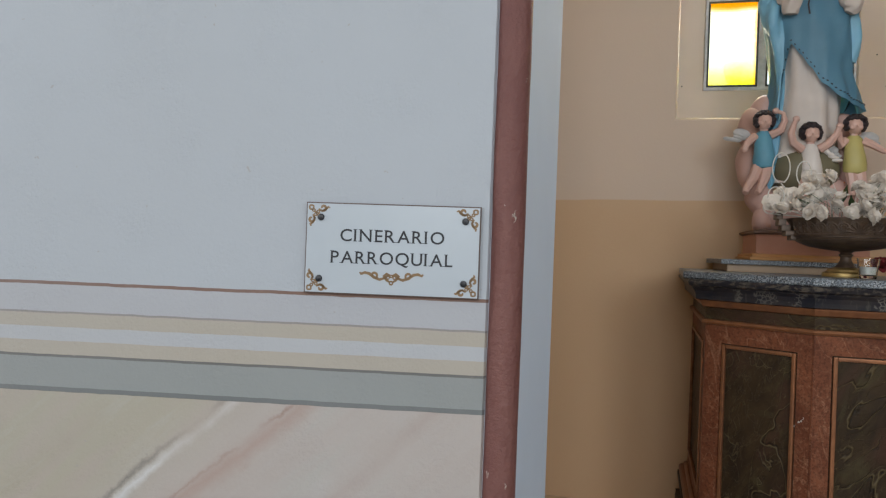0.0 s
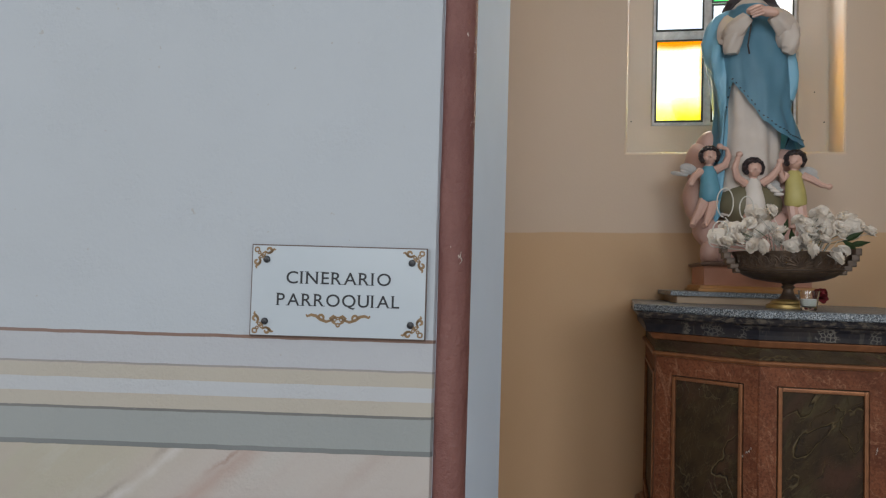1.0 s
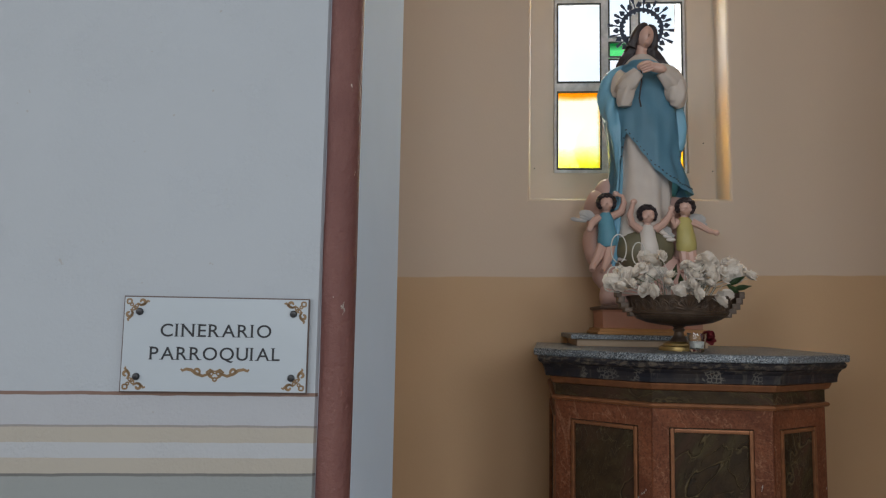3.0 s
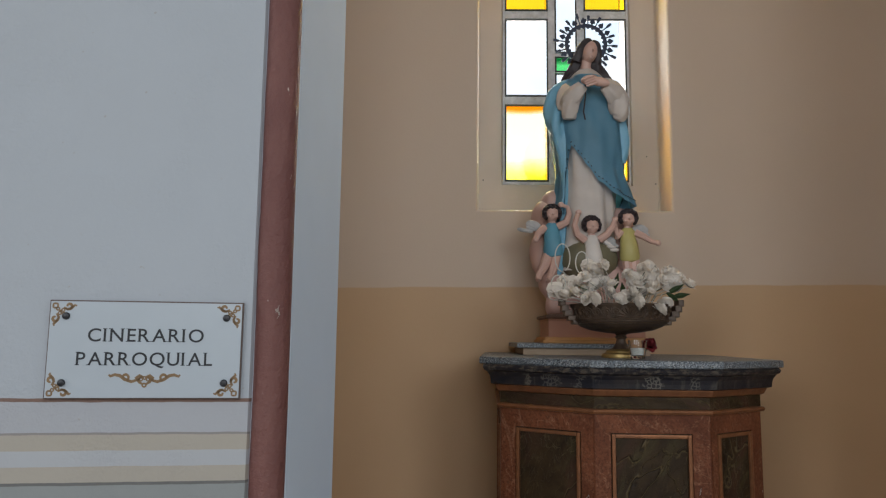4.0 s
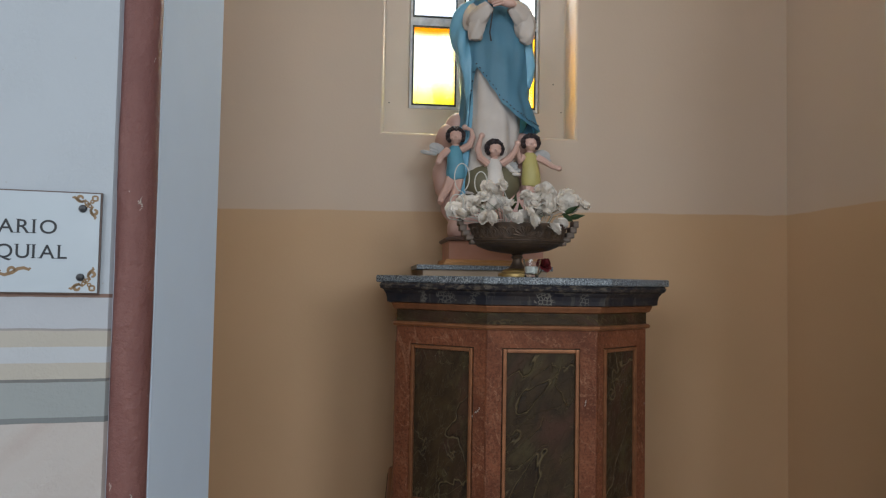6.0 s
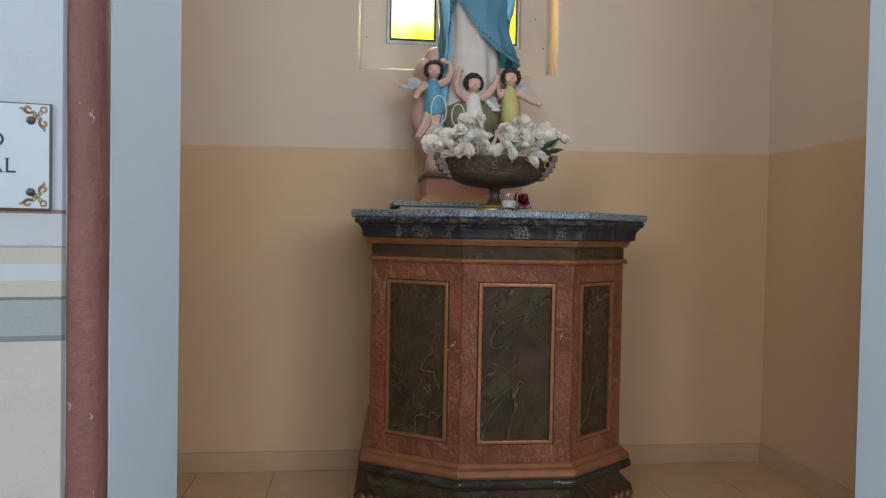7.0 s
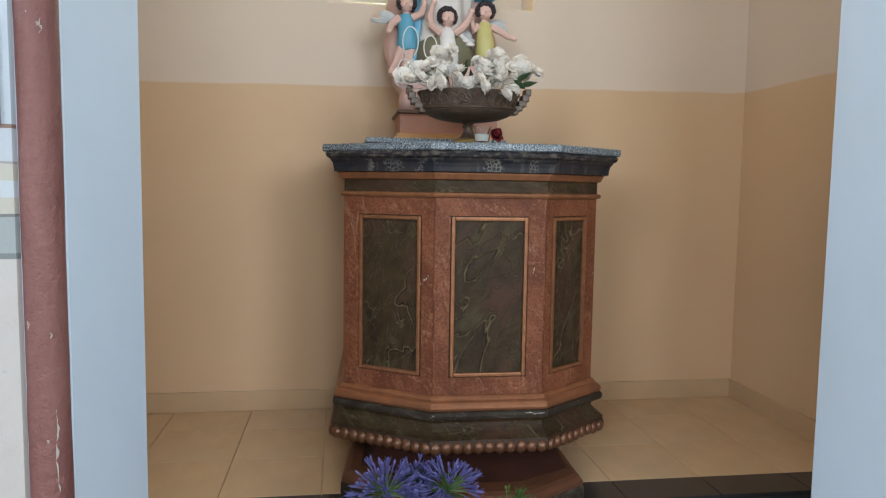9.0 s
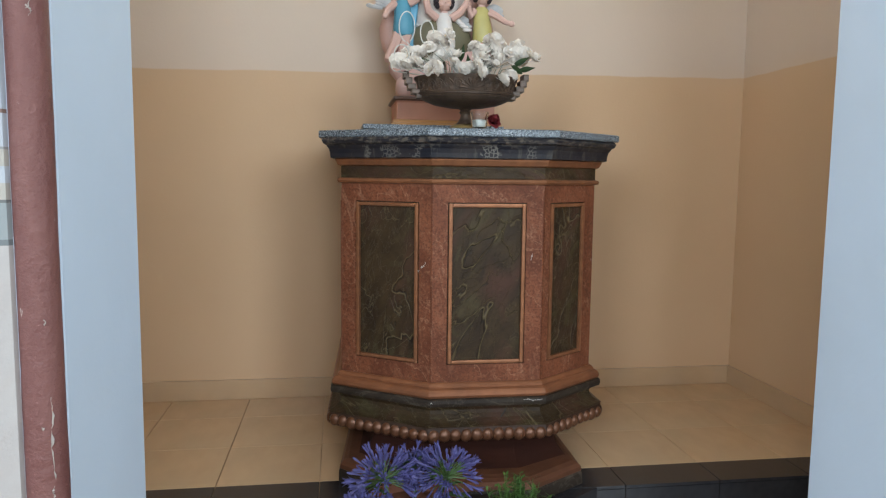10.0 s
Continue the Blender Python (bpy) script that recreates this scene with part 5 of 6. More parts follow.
# ---- things on the granite ----
def bowl():
    p = thing("flower_bowl", (0.885, 1.09, 1.018), "embossed bronze pedestal bowl standing on the granite", "bowl")
    at = (0.885, 1.09, 0)
    part("foot", lathe(bmesh.new(), [(0.061, 1.018), (0.062, 1.022), (0.060, 1.030), (0.050, 1.034), (0.047, 1.040), (0.034, 1.046)], at, 32), M_BRASS, p, "brass stepped foot", True)
    part("stem", lathe(bmesh.new(), [(0.032, 1.045), (0.022, 1.055), (0.016, 1.066), (0.014, 1.076), (0.020, 1.084), (0.014, 1.088), (0.024, 1.097)], at, 24), M_BRONZE, p, smooth=True)
    bm = bmesh.new()
    lathe(bm, [(0.022, 1.094), (0.060, 1.098), (0.100, 1.105), (0.128, 1.116), (0.140, 1.124), (0.142, 1.129), (0.150, 1.132), (0.151, 1.138), (0.146, 1.141), (0.154, 1.172), (0.160, 1.178), (0.162, 1.186), (0.156, 1.187), (0.148, 1.172), (0.130, 1.135), (0.06, 1.115)], at, 48, 1.0, 0.8)
    part("basin", bm, M_BRONZE, p, smooth=True)
    # embossed scrolls round a shell on the wall of the basin
    def wall_point(a, z):
        r = 0.1465 + (z - 1.141) * 0.26
        return Vector((at[0] + r * math.cos(a), at[1] + 0.8 * r * math.sin(a), z))
    bm = bmesh.new()
    for k in range(14):
        a0 = math.pi * 1.06 + math.pi * 0.88 * (k + 0.5) / 14
        way = 1 if k < 7 else -1
        for r0, dz, turns, ph in ((0.0165, 0.0, 1.7, 0.0), (0.0085, 0.014, 1.2, 2.0), (0.0080, -0.013, 1.2, 4.2)):
            pts = []
            for q in range(15):
                t = q / 14 * 2 * math.pi * turns + ph
                rr = r0 * (1 - 0.75 * q / 14)
                e = wall_point(a0 + way * rr * math.cos(t) / 0.15, 1.158 + dz + rr * math.sin(t) * 0.9)
                pts.append((e.x, e.y - 0.001, e.z, 0.0026 - 0.0009 * q / 14))
            tube(bm, pts, 0, 5)
    for k in range(9):
        t = math.pi * (k + 0.5) / 9
        pts = []
        for q in range(5):
            e = wall_point(1.5 * math.pi + 0.030 * q / 4 * math.cos(t) / 0.12, 1.143 + 0.032 * q / 4 * math.sin(t))
            pts.append((e.x, e.y - 0.002, e.z, 0.0014 + 0.0022 * q / 4))
        tube(bm, pts, 0, 5)
    part("scroll_relief", bm, M_BRONZE, p, smooth=True)
    for z, r in ((1.127, 0.1435), (1.137, 0.1515)):
        part("rib", lathe(bmesh.new(), [(r - 0.004, z - 0.003), (r, z - 0.0025), (r + 0.002, z), (r, z + 0.0025), (r - 0.004, z + 0.003)], at, 48, 1.0, 0.8), M_BRONZE, p, smooth=True)
    # stepped lugs at both ends
    for s in (-1, 1):
        bm = bmesh.new()
        for x0, x1, z0, z1 in ((0.132, 0.156, 1.122, 1.137), (0.144, 0.170, 1.134, 1.150), (0.156, 0.182, 1.147, 1.166), (0.168, 0.190, 1.163, 1.184), (0.178, 0.196, 1.181, 1.203)):
            xs = sorted((at[0] + s * x0, at[0] + s * x1))
            box(bm, xs[0], xs[1], 1.066, 1.114, z0, z1, 0.004)
        part("handle", bm, M_BRONZE, p, "stepped bronze lug")


bowl()


def rose_mesh(name, m):
    bm = bmesh.new()
    ball(bm, (0, 0, 0.004), (0.010, 0.010, 0.013), 0, (0, 0, 0), 8, 6)
    for layer, (count, r, h, out) in enumerate(((4, 0.012, 0.018, 0.3), (5, 0.018, 0.017, 0.8), (6, 0.023, 0.013, 1.3))):
        for k in range(count):
            a = 2 * math.pi * (k + 0.5 * layer + random.uniform(-0.12, 0.12)) / count
            tilt = random.uniform(0.85, 1.15)
            rows = []
            for j in range(4):
                v = j / 3
                w = 0.0135 * math.sin(0.6 + 2.0 * v) * (1 + 0.15 * layer)
                rad = 0.003 + r * (v ** 0.8) * (0.75 + 0.25 * out * v) * tilt
                zz = -0.008 + (h + 0.010) * v - 0.012 * out * v * v
                row = []
                for i in range(4):
                    s = (i / 3 - 0.5) * 2
                    rr = rad - 0.004 * s * s + random.uniform(-0.0012, 0.0012) * v
                    row.append(bm.verts.new((rr * math.cos(a) - w * s * math.sin(a), rr * math.sin(a) + w * s * math.cos(a), zz + random.uniform(-0.0015, 0.0015) * v)))
                rows.append(row)
            for p, q in zip(rows, rows[1:]):
                for i in range(3):
                    bm.faces.new((p[i], p[i + 1], q[i + 1], q[i]))
    me = finish(bm, name, m, True)
    return me


def petal_mat():
    m = mat("white_cloth", (0.94, 0.885, 0.82), 0.75, c2=(0.89, 0.83, 0.76), scale=60.0)
    n, l, b = tools(m)
    b.inputs["Subsurface Weight"].default_value = 0.0
    tl = n.new("ShaderNodeBsdfTranslucent")
    tl.inputs[0].default_value = (0.92, 0.87, 0.80, 1)
    mx = n.new("ShaderNodeMixShader")
    mx.inputs[0].default_value = 0.35
    l.new(b.outputs[0], mx.inputs[1])
    l.new(tl.outputs[0], mx.inputs[2])
    l.new(mx.outputs[0], n["Material Output"].inputs[0])
    return m


M_PETAL = petal_mat()
M_LEAF = mat("leaf", (0.05, 0.09, 0.035), 0.45, c2=(0.08, 0.13, 0.05), scale=30.0, bump=0.2)
M_STEM = mat("pale_wire", (0.62, 0.60, 0.55), 0.5, scale=40.0)


def bouquet():
    p = thing("flower_bouquet", (0.885, 1.09, 1.18), "white cloth roses with white wire loops in the bronze bowl", "flowers")
    meshes = [rose_mesh("rose_head", M_PETAL) for _ in range(4)]
    rnd = random.Random(7)
    spots = [(0.675, 1.235), (0.705, 1.262), (0.690, 1.212), (0.740, 1.252), (0.728, 1.222), (0.760, 1.200), (0.765, 1.272), (0.790, 1.300), (0.815, 1.288), (0.800, 1.250), (0.775, 1.236), (0.830, 1.262), (0.838, 1.225), (0.862, 1.203),
             (0.905, 1.222), (0.930, 1.250), (0.918, 1.278), (0.950, 1.300), (0.975, 1.312), (1.000, 1.298), (0.965, 1.272), (0.985, 1.248), (1.010, 1.268), (1.035, 1.286), (1.045, 1.255), (1.020, 1.238), (0.955, 1.228), (0.925, 1.200), (1.012, 1.190), (1.075, 1.262), (1.068, 1.238), (0.990, 1.285), (0.945, 1.268), (0.715, 1.240), (1.060, 1.278), (0.820, 1.305)]
    spots += [(x + rnd.uniform(-0.018, 0.018), z + rnd.uniform(-0.016, 0.022)) for x, z in spots if z > 1.205]
    spots += [(0.774, 1.196), (0.850, 1.198), (0.904, 1.190), (0.972, 1.168)]
    hanging = len(spots) - 4
    for i, (x, z) in enumerate(spots):
        y = 1.075 + 0.3 * (z - 1.25) + rnd.uniform(-0.055, 0.035) - (0.05 if z < 1.215 else 0)
        if i >= hanging:
            y = 0.945
        s = rnd.uniform(0.80, 1.08)
        lean = Euler((radians(rnd.uniform(20, 80)), radians(rnd.uniform(-35, 35)), rnd.uniform(0, 6))).to_matrix().to_4x4()
        piece("rose_head", meshes[i % 4], p, Matrix.Translation((x, y, z)) @ lean @ Matrix.Diagonal((s, s, s, 1)))
        bm = bmesh.new()
        tube(bm, [(x, y + 0.005, z - 0.006, 0.0010), (x * 0.6 + 0.885 * 0.4, 0.5 * y + 0.53, max(z * 0.5 + 0.595, 1.196), 0.0010), (0.885 + (x - 0.885) * 0.4, 1.09, 1.15, 0.0010)], 0, 5)
        part("stem", bm, M_STEM if i % 3 else M_LEAF, p)
    for cx, cz, rx, rz, y in ((0.700, 1.335, 0.024, 0.045, 1.08), (0.760, 1.318, 0.020, 0.036, 1.07), (0.668, 1.218, 0.018, 0.020, 1.06), (0.682, 1.250, 0.022, 0.026, 1.05)):
        bm = bmesh.new()
        tube(bm, [(cx + rx * math.cos(a), y, cz + rz * math.sin(a), 0.0018) for a in (2 * math.pi * k / 24 - 1.2 for k in range(23))], 0, 6)
        tube(bm, [(cx, y, cz - rz, 0.0018), (0.5 * cx + 0.44, 1.085, 1.19, 0.0018)], 0, 6)
        part("wire_loop", bm, M_STEM, p, "looped white wire", True)
    for x, y, z, turn, ln in ((0.868, 1.06, 1.26, 80, 0.07), (1.045, 1.03, 1.235, 30, 0.075), (1.065, 1.04, 1.215, 10, 0.07), (1.03, 1.02, 1.21, 150, 0.06), (0.89, 1.07, 1.235, 100, 0.06)):
        bm = bmesh.new()
        rows = []
        d = Vector((math.cos(radians(turn)), -0.25, math.sin(radians(turn))))
        s = d.cross(Vector((0, 1, 0))).normalized()
        for j in range(6):
            v = j / 5
            w = 0.009 * math.sin(math.pi * min(0.97, v + 0.06))
            c = Vector((x, y, z)) + d * ln * 0.75 * (v - 0.5)
            rows.append([bm.verts.new(c + s * w * k + Vector((0, 0.004 * abs(k), 0))) for k in (-1, 0, 1)])
        fs = []
        for a, b in zip(rows, rows[1:]):
            for i in range(2):
                fs.append(bm.faces.new((a[i], a[i + 1], b[i + 1], b[i])))
        bmesh.ops.solidify(bm, geom=fs, thickness=0.0012)
        part("leaf", bm, M_LEAF, p, "dark green leaf", True)


bouquet()


def candle_glass():
    p = thing("candle_glass", (0.905, 0.965, 1.018), "clear glass cup holding a white candle", "candle")
    at = (0.905, 0.965, 1.0185)
    part("cup", lathe(bmesh.new(), [(0.0, 0.0), (0.019, 0.0), (0.021, 0.003), (0.0285, 0.056), (0.0268, 0.056), (0.0195, 0.012), (0.0, 0.010)], at, 28), GLASS, p, "clear flared glass", True)
    part("candle", lathe(bmesh.new(), [(0.0, 0.012), (0.0185, 0.0125), (0.0215, 0.032), (0.018, 0.0335), (0.0, 0.0325)], at, 24), mat("wax", (0.80, 0.79, 0.76), 0.5, scale=30.0), p, "white wax", True)
    part("wick", tube(bmesh.new(), [(at[0], at[1], at[2] + 0.031, 0.0008), (at[0] + 0.001, at[1], at[2] + 0.042, 0.0006)], 0, 5), M_IRON, p)


candle_glass()


def red_rose():
    p = thing("red_rose", (0.985, 1.12, 1.018), "dark red cloth rose lying behind the candle glass", "flower")
    me = rose_mesh("petals", mat("red_cloth", (0.16, 0.008, 0.012), 0.75, c2=(0.09, 0.005, 0.008), scale=50.0))
    piece("petals", me, p, Matrix.Translation((0.977, 1.10, 1.060)) @ Euler((radians(50), radians(25), 0)).to_matrix().to_4x4() @ Matrix.Diagonal((0.95, 0.95, 1.3, 1)))
    part("stem", tube(bmesh.new(), [(0.975, 1.105, 1.052, 0.002), (0.967, 1.13, 1.030, 0.002), (0.955, 1.18, 1.0215, 0.002)], 0, 6), M_LEAF, p)


red_rose()


# ---- plaque ----
def plaque():
    u0, u1, z0, z1 = -0.3035, 0.0, 0.9735, 1.1315
    p = thing("wall_plaque", (*on_wall((u0 + u1) / 2), z0), "white plaque with gold scrolls and the words Cinerario Parroquial", "plaque")
    m = W
    gold = mat("gold_print", (0.25, 0.155, 0.072), 0.5, c2=(0.17, 0.10, 0.048), scale=80.0)
    white = mat("plaque_white", (0.455, 0.51, 0.565), 0.25, c2=(0.44, 0.49, 0.54), scale=6.0, stain=(0.42, 0.47, 0.52), stain_scale=8.0)
    edge = mat("plaque_edge", (0.10, 0.062, 0.048), 0.45, scale=60.0)
    ink = mat("black_ink", (0.012, 0.014, 0.020), 0.5, scale=80.0)
    part("backing", box(bmesh.new(), u0, u1, -0.0075, -0.0008, z0, z1, 0.001, m), edge, p, "brown backing edge")
    part("face", box(bmesh.new(), u0 + 0.0022, u1 - 0.0022, -0.0098, -0.0074, z0 + 0.0022, z1 - 0.0022, 0.0006, m), white, p)
    dome = bmesh.new()
    lathe(dome, [(0.0, 0.0), (0.0060, 0.0), (0.0060, 0.002), (0.0048, 0.0042), (0.0, 0.005)], (0, 0, 0), 20)
    bolt = finish(dome, "bolt", mat("bolt_black", (0.012, 0.013, 0.018), 0.35, scale=60.0), True)
    for u in (u0 + 0.0265, u1 - 0.0265):
        for z in (z0 + 0.026, z1 - 0.026):
            piece("bolt", bolt, p, m @ Matrix.Translation((u, -0.0098, z)) @ Matrix.Rotation(radians(90), 4, "X"))

    def ribbon(bm, pts, w):
        """A flat printed stroke; pts in plaque coordinates."""
        k = len(pts)
        L, R = [], []
        for i, (a, b) in enumerate(pts):
            q = Vector(pts[min(i + 1, k - 1)]) - Vector(pts[max(i - 1, 0)])
            q.normalize()
            ww = w * (0.35 + 0.65 * math.sin(math.pi * (0.12 + 0.76 * i / (k - 1))))
            L.append(bm.verts.new((a - q.y * ww, -0.0101, b + q.x * ww)))
            R.append(bm.verts.new((a + q.y * ww, -0.0101, b - q.x * ww)))
        for i in range(k - 1):
            bm.faces.new((L[i], L[i + 1], R[i + 1], R[i]))

    def curl(c, r, a0, a1, sx=1, sy=1):
        return [(c[0] + sx * r * (1 - 0.55 * i / 13) * math.cos(a0 + (a1 - a0) * i / 13), c[1] + sy * r * (1 - 0.55 * i / 13) * math.sin(a0 + (a1 - a0) * i / 13)) for i in range(14)]

    def disc(bm, c, r, hole=0.0):
        n = 14
        o = [bm.verts.new((c[0] + r * math.cos(2 * math.pi * i / n), -0.0101, c[1] + r * math.sin(2 * math.pi * i / n))) for i in range(n)]
        q = [bm.verts.new((c[0] + max(hole, 1e-4) * math.cos(2 * math.pi * i / n), -0.0101, c[1] + max(hole, 1e-4) * math.sin(2 * math.pi * i / n))) for i in range(n)]
        for i in range(n):
            bm.faces.new((o[i], o[(i + 1) % n], q[(i + 1) % n], q[i]))
    for sx, cu in ((1, u0 + 0.004), (-1, u1 - 0.004)):
        for sy, cz in ((1, z0 + 0.004), (-1, z1 - 0.004)):
            bm = bmesh.new()

            def g(a, b):
                return cu + sx * a, cz + sy * b
            for a, b in ((0.0125, 0.0175), (0.0175, 0.0125), (0.0095, 0.0105), (0.0185, 0.0185)):
                disc(bm, g(a, b), 0.0034, 0.0012)
            disc(bm, g(0.0138, 0.0142), 0.0024)
            sq = [g(0.002, 0.002), g(0.009, 0.002), g(0.009, 0.009), g(0.002, 0.009), g(0.002, 0.002)]
            for q in range(4):
                a, b = Vector(sq[q]), Vector(sq[q + 1])
                ribbon(bm, [tuple(a.lerp(b, i / 3)) for i in range(4)], 0.0016)
            ribbon(bm, curl(g(0.026, 0.006), 0.0058, 2.6, -3.4, sx, sy), 0.0023)
            ribbon(bm, curl(g(0.006, 0.026), 0.0058, -1.0, 5.0, sx, sy), 0.0023)
            ribbon(bm, [g(0.018, 0.008), g(0.024, 0.0115), g(0.030, 0.009), g(0.035, 0.004), g(0.038, 0.0055)], 0.0022)
            ribbon(bm, [g(0.008, 0.018), g(0.0115, 0.024), g(0.009, 0.030), g(0.004, 0.035), g(0.0055, 0.038)], 0.0022)
            bmesh.ops.transform(bm, matrix=m, verts=bm.verts)
            part("corner_scroll", bm, gold, p, "gold printed corner scroll")
    bm = bmesh.new()
    uc, zc = (u0 + u1) / 2 + 0.001, z0 + 0.0335
    for s in (-1, 1):
        ribbon(bm, [(uc + s * a, zc + b) for a, b in ((0.004, 0.003), (0.012, -0.003), (0.020, -0.0055), (0.030, -0.002), (0.038, 0.004), (0.046, 0.0055), (0.053, 0.003), (0.055, 0.006))], 0.0027)
        ribbon(bm, curl((uc + s * 0.030, zc + 0.0015), 0.0062, 4.4, -0.6, s, 1), 0.0022)
        ribbon(bm, [(uc + s * a, zc + b) for a, b in ((0.002, -0.010), (0.008, -0.006), (0.013, 0.001), (0.008, 0.0045), (0.002, 0.002))], 0.0026)
        disc(bm, (uc + s * 0.0055, zc - 0.0018), 0.0036, 0.0014)
    disc(bm, (uc, zc - 0.011), 0.0042, 0.0014)
    disc(bm, (uc, zc + 0.0005), 0.0032, 0.001)
    bmesh.ops.transform(bm, matrix=m, verts=bm.verts)
    part("centre_scroll", bm, gold, p, "gold printed scroll below the words")

    SERIFS = {"I": ((0.5, 0), (0.5, 1)), "N": ((0.06, 0), (0.04, 1), (0.94, 1)), "E": ((0.08, 0), (0.08, 1)), "R": ((0.10, 0), (0.10, 1), (0.95, 0)), "A": ((0.04, 0), (0.96, 0)), "P": ((0.12, 0), (0.12, 1)), "U": ((0.07, 1), (0.93, 1)), "L": ((0.12, 0), (0.12, 1))}

    def words(text, size, zz, width):
        """Printed capitals with short serifs."""
        glyphs, x = [], 0.0
        for ch in text:
            cu = bpy.data.curves.new("lettering", "FONT")
            cu.body, cu.size, cu.offset = ch, size, size * 0.007
            tmp = bpy.data.objects.new("lettering_curve", cu)
            scene.collection.objects.link(tmp)
            me = bpy.data.meshes.new_from_object(tmp.evaluated_get(bpy.context.evaluated_depsgraph_get()))
            bpy.data.objects.remove(tmp)
            bpy.data.curves.remove(cu)
            vs = [v.co.copy() for v in me.vertices]
            lo, hi = min(v.x for v in vs), max(v.x for v in vs)
            glyphs.append((ch, x - lo, hi - lo, vs, [tuple(q.vertices) for q in me.polygons]))
            x += hi - lo + size * (0.20 if ch in "IN" else 0.13)
            bpy.data.meshes.remove(me)
        total = x - size * 0.13
        k = width / total
        bm = bmesh.new()
        cap = size * 0.70

        def put(px, pz):
            return bm.verts.new(m @ Vector((uc - 0.001 + (px - total / 2) * k, -0.0102, zz + pz)))
        for ch, off, w, vs, polys in glyphs:
            row = [put(v.x + off, v.y) for v in vs]
            for q in polys:
                bm.faces.new([row[i] for i in q])
            left = off + min(v.x for v in vs)
            for fx, top in SERIFS.get(ch, ()):
                cx, z0_, hw, th = left + fx * w, cap * top, size * 0.105, size * 0.034
                z0_ = z0_ - th if top else z0_
                bm.faces.new([put(cx - hw, z0_), put(cx + hw, z0_), put(cx + hw, z0_ + th), put(cx - hw, z0_ + th)])
        part("lettering", bm, ink, p, "black printed words")
    words("CINERARIO", 0.0300, z0 + 0.0920, 0.180)
    words("PARROQUIAL", 0.0300, z0 + 0.0540, 0.211)


plaque()


# ---- plants before the step ----
M_POT = mat("terracotta", (0.22, 0.085, 0.045), 0.75, c2=(0.16, 0.062, 0.034), scale=24.0, bump=0.3)
M_SOIL = mat("soil", (0.05, 0.035, 0.025), 0.95, scale=50.0, bump=0.8)
M_PETALB = mat("agapanthus_blue", (0.072, 0.064, 0.20), 0.6, c2=(0.125, 0.115, 0.29), scale=90.0, stain=(0.06, 0.055, 0.18), stain_scale=30.0)
M_STALK = mat("stalk_green", (0.07, 0.125, 0.035), 0.5, c2=(0.10, 0.165, 0.05), scale=30.0)
M_BUSH = mat("bush_green", (0.045, 0.105, 0.02), 0.5, c2=(0.12, 0.22, 0.045), scale=20.0)


def pot(p, x, y, r, top):
    h = top - FLOOR_Z
    bm = lathe(bmesh.new(), [(r * 0.68, 0.0), (r * 0.72, 0.004), (r * 0.92, h - 0.035), (r, h - 0.033), (r * 1.02, h - 0.004), (r, h), (r * 0.9, h), (r * 0.88, h - 0.02)], (x, y, FLOOR_Z), 32)
    part("pot", bm, M_POT, p, "terracotta pot", True)
    part("soil", lathe(bmesh.new(), [(r * 0.87, 0.0), (r * 0.87, 0.006)], (x, y, top - 0.028), 24), M_SOIL, p)


def umbel(c, r, seed):
    """A round head of many small trumpet flowers on thin stalks."""
    rnd = random.Random(seed)
    bm = bmesh.new()
    c = Vector(c)
    for i in range(120):
        u = rnd.uniform(-0.45, 1.0)
        a = rnd.uniform(0, 2 * math.pi)
        s = math.sqrt(max(0, 1 - u * u))
        d = Vector((s * math.cos(a), s * math.sin(a), u)).normalized()
        L = r * rnd.uniform(0.78, 1.08)
        droop = Vector((0, 0, -0.012 * rnd.random()))
        e = c + d * L * 0.62
        tube(bm, [(*c, 0.0009), (*e, 0.0008)], 1, 3)
        t = c + d * L + droop
        tube(bm, [(*e, 0.0012), (*(e.lerp(t, 0.5)), 0.0023), (*(e.lerp(t, 0.80)), 0.0034), (*t, 0.0012)], 0, 5)
        m = e.lerp(t, 0.70)
        ax = d.cross(Vector((0.3, 0.5, 0.81))).normalized()
        bx = d.cross(ax)
        if rnd.random() < 0.42:
            for k in range(6):
                q = 2 * math.pi * k / 6 + rnd.random() * 0.3
                o = ax * math.cos(q) + bx * math.sin(q)
                w = d.cross(o) * 0.0024
                p0, p1, p2 = m + o * 0.0028, m + d * L * 0.16 + o * 0.0062, m + d * L * 0.24 + o * 0.0115
                vs = [bm.verts.new(v) for v in (p0 - w * 0.6, p0 + w * 0.6, p1 + w, p2, p1 - w)]
                bm.faces.new(vs).material_index = 0
    return bm


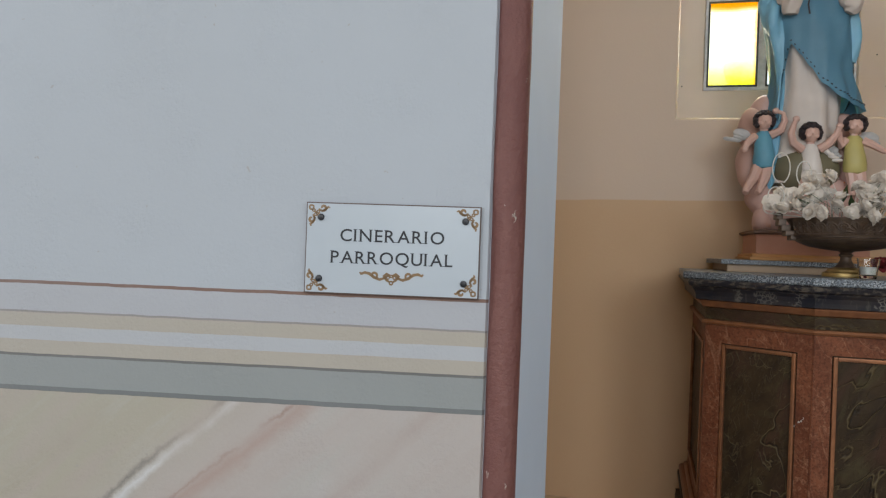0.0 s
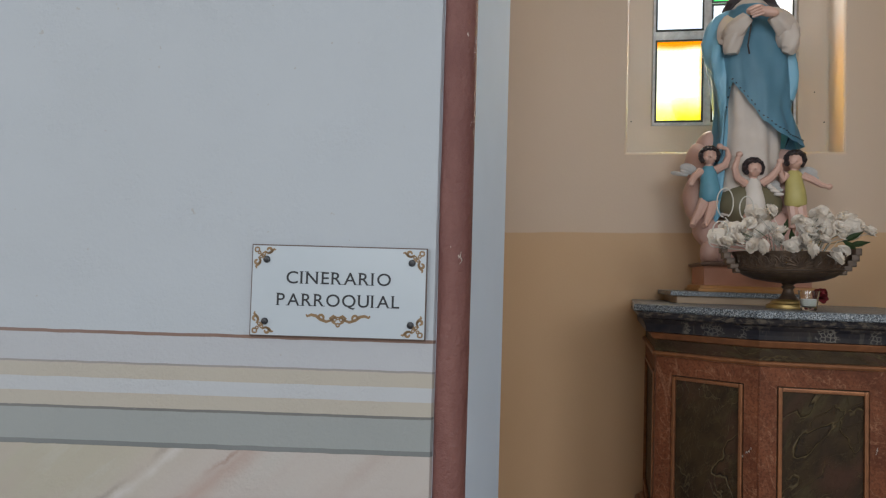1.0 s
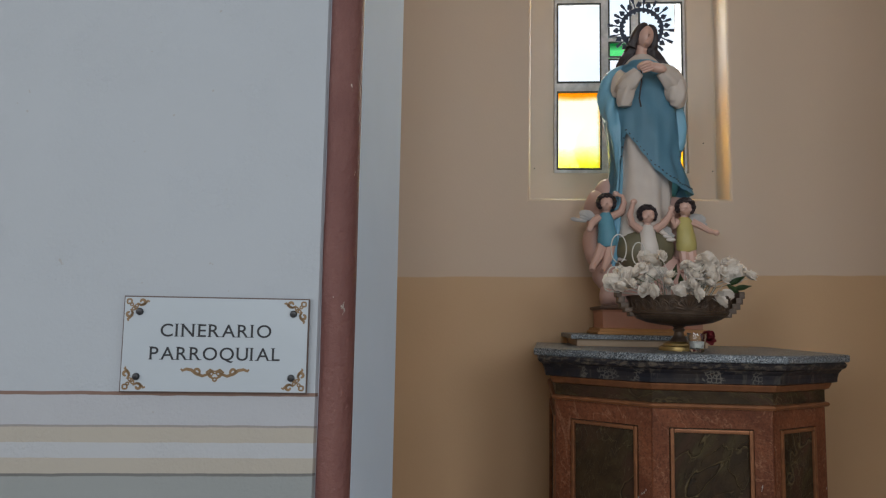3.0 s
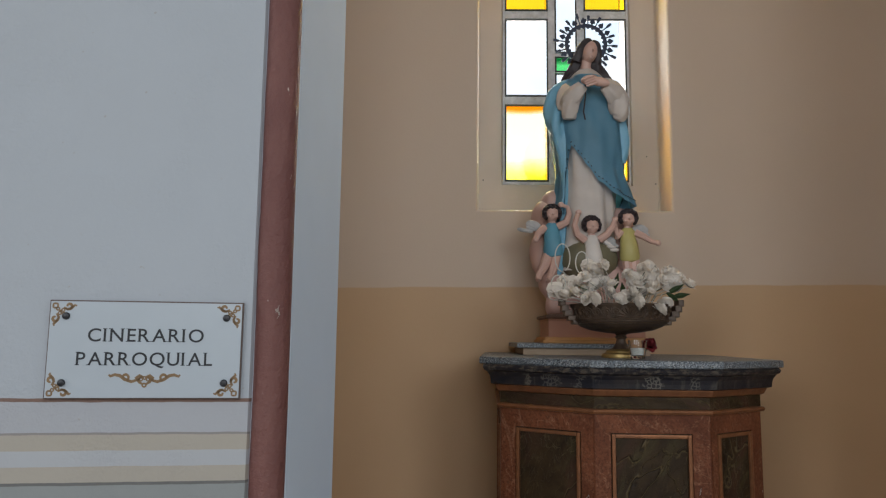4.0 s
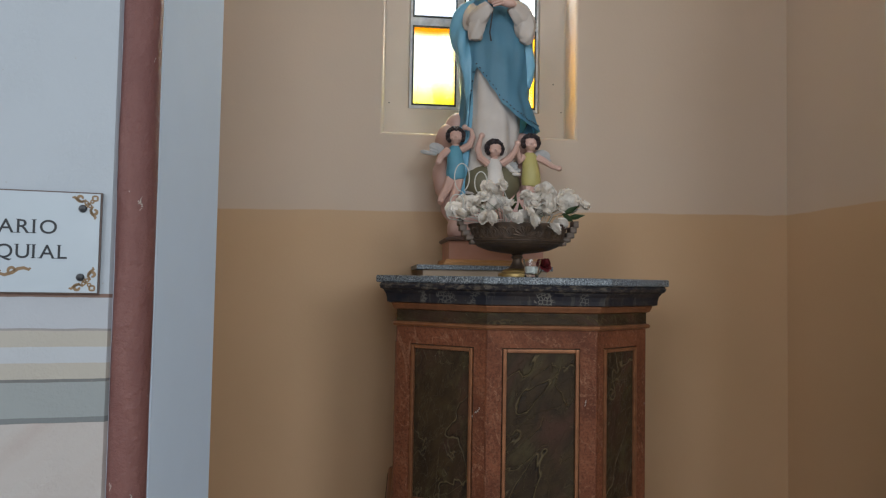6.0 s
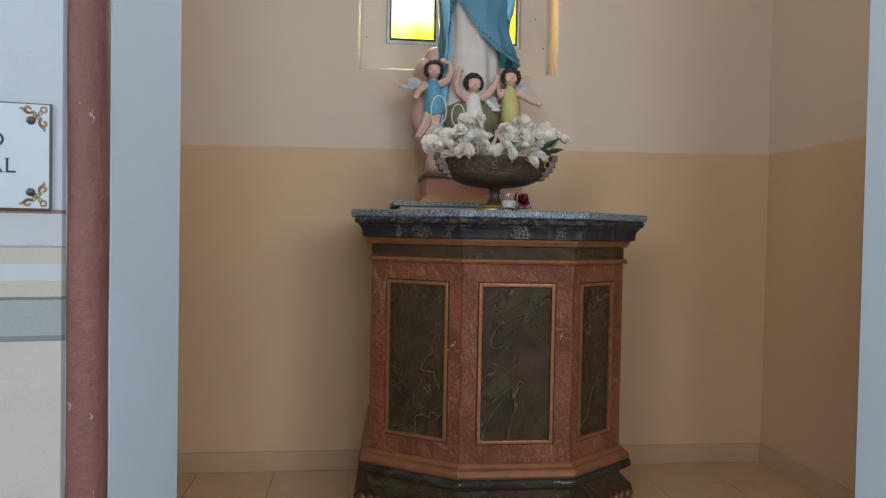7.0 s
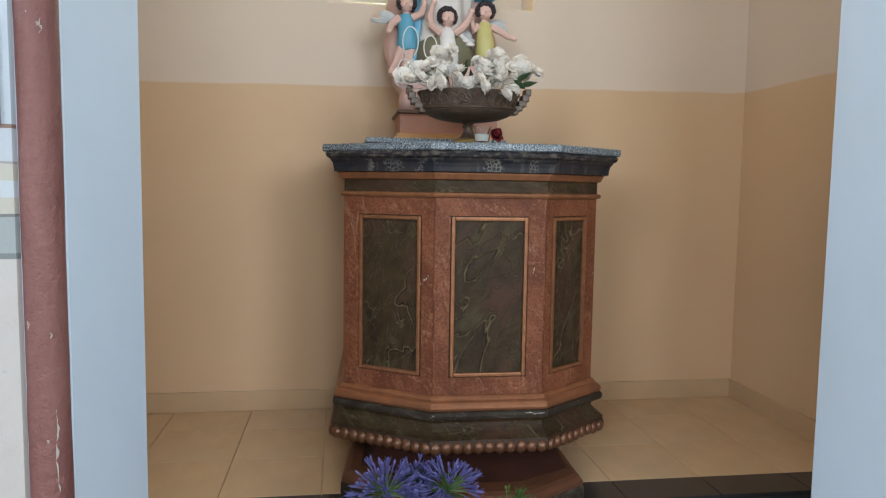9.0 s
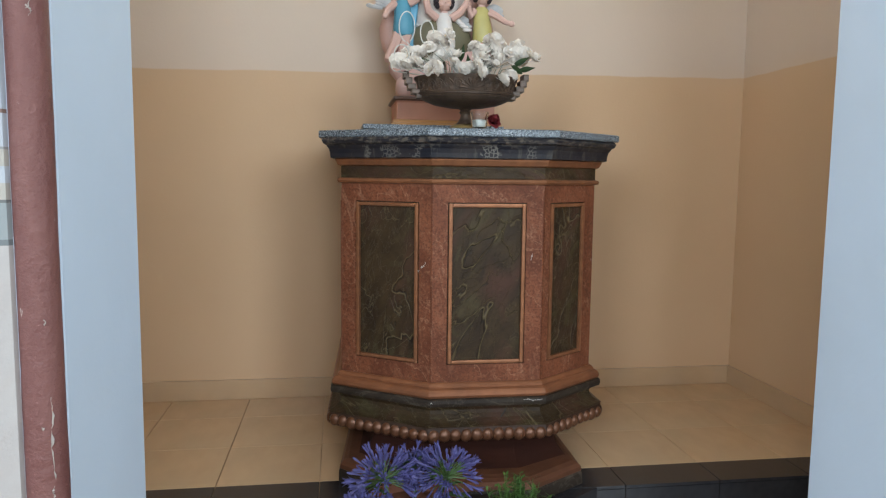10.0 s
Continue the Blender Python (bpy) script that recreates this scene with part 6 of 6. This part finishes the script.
def agapanthus():
    p = thing("agapanthus_plant", (0.665, 0.475, FLOOR_Z), "blue agapanthus in a terracotta pot before the step", "plant")
    pot(p, 0.665, 0.475, 0.122, 0.118)
    for i, (x, y, z, r) in enumerate(((0.596, 0.49, 0.190, 0.086), (0.748, 0.50, 0.186, 0.084), (0.545, 0.43, 0.140, 0.056), (0.675, 0.55, 0.192, 0.056))):
        bm = umbel((x, y, z - 0.02), r, 20 + i)
        part("flower_head", bm, [M_PETALB, M_STALK], p, "round head of violet-blue trumpet flowers")
        part("stalk", tube(bmesh.new(), [(0.665 + (x - 0.665) * 0.45, 0.48, 0.08, 0.0042), (0.665 + (x - 0.665) * 0.8, (y + 0.48) / 2, z - 0.06, 0.0036), (x, y, z - 0.018, 0.0034)], 0, 8), M_STALK, p, smooth=True)
    rnd = random.Random(5)
    for k in range(9):
        a = rnd.uniform(0, 6.28)
        bm = bmesh.new()
        rows = []
        d = Vector((math.cos(a), math.sin(a), 0))
        s = Vector((-d.y, d.x, 0))
        for j in range(7):
            v = j / 6
            c = Vector((0.665, 0.475, 0.085)) + d * (0.02 + 0.14 * v) + Vector((0, 0, 0.07 * math.sin(2.6 * v)))
            w = 0.008 * (1 - v ** 3) + 0.0006
            rows.append([bm.verts.new(c + s * w * q) for q in (-1, 0, 1)])
        fs = [bm.faces.new((a_[i], a_[i + 1], b_[i + 1], b_[i])) for a_, b_ in zip(rows, rows[1:]) for i in range(2)]
        bmesh.ops.solidify(bm, geom=fs, thickness=0.001)
        part("leaf", bm, M_STALK, p, "strap leaf", True)


agapanthus()


def green_plant():
    p = thing("green_plant", (0.915, 0.46, FLOOR_Z), "small bright green leafy plant in a terracotta pot", "plant")
    pot(p, 0.915, 0.46, 0.10, 0.045)
    rnd = random.Random(9)
    bm = bmesh.new()
    for k in range(60):
        a, rr = rnd.uniform(0, 6.28), rnd.uniform(0.0, 0.088)
        tip = Vector((0.915 + rr * math.cos(a), 0.46 + rr * math.sin(a), 0.166 - 3.2 * rr * rr * 2 + rnd.uniform(-0.03, 0.018)))
        root = Vector((0.915 + rr * 0.4 * math.cos(a), 0.46 + rr * 0.4 * math.sin(a), 0.022))
        tube(bm, [(*root, 0.0012), (*root.lerp(tip, 0.6), 0.001), (*tip, 0.0007)], 0, 4)
        for j in range(13):
            c = root.lerp(tip, 0.35 + 0.65 * j / 12)
            q = rnd.uniform(0, 6.28)
            d = Vector((math.cos(q), math.sin(q), rnd.uniform(-0.2, 0.7))).normalized()
            s = d.cross(Vector((0.1, 0.2, 1))).normalized()
            ln, w = rnd.uniform(0.013, 0.023), rnd.uniform(0.0026, 0.0048)
            vs = [bm.verts.new(v) for v in (c, c + d * ln * 0.5 + s * w, c + d * ln, c + d * ln * 0.5 - s * w)]
            bm.faces.new(vs)
    part("foliage", bm, M_BUSH, p, "bright green small leaves")


green_plant()

# ---- floor tiles ----
plat = prism([(0.33, 0.750), (0.60, 0.612), (1.02, 0.612), (1.225, 0.750)], FLOOR_Z, -0.0006)
single("step_projection", plat, M_BLACK, "black stone step jutting out around the pedestal foot", "step", "structure")
base = single("floor_niche", box(bmesh.new(), XL, XR, 0.764, YB, FLOOR_Z, -0.006), M_GROUT, "raised floor of the niche with beige tiles and a black edge", "floor", "structure")
PITCH, X0 = 0.2925, 0.436
G = 0.0012


def tile_piece(name, x0, x1, y0, y1, z0, z1, m, lift):
    bm = box(bmesh.new(), x0 - (x0 + x1) / 2 + G, x1 - (x0 + x1) / 2 - G, y0 - (y0 + y1) / 2 + G, y1 - (y0 + y1) / 2 - G, z0 - (z0 + z1) / 2 + G * 0.5, z1 - (z0 + z1) / 2 - G * 0.5, 0.0008)
    me = finish(bm, name, m)
    piece(name, me, base, Matrix.Translation(((x0 + x1) / 2, (y0 + y1) / 2, (z0 + z1) / 2 + lift)))


for k in range(-4, 7):
    a, b = max(XL, X0 + PITCH * k), min(XR, X0 + PITCH * (k + 1))
    if b - a < 0.02:
        continue
    for j in range(3):
        c, d = 0.886 + PITCH * j, min(YB - 0.011, 0.886 + PITCH * (j + 1))
        tile_piece("tile", a, b, c, d, -0.010, 0.0006, M_TILE, random.uniform(-0.0004, 0.0004))
    tile_piece("edge_tile", a, b, 0.752, 0.886, -0.010, 0.0006, M_BLACK, 0.0)
    tile_piece("riser_tile", a, b, 0.752, 0.764, FLOOR_Z, -0.010, M_BLACK, 0.0)
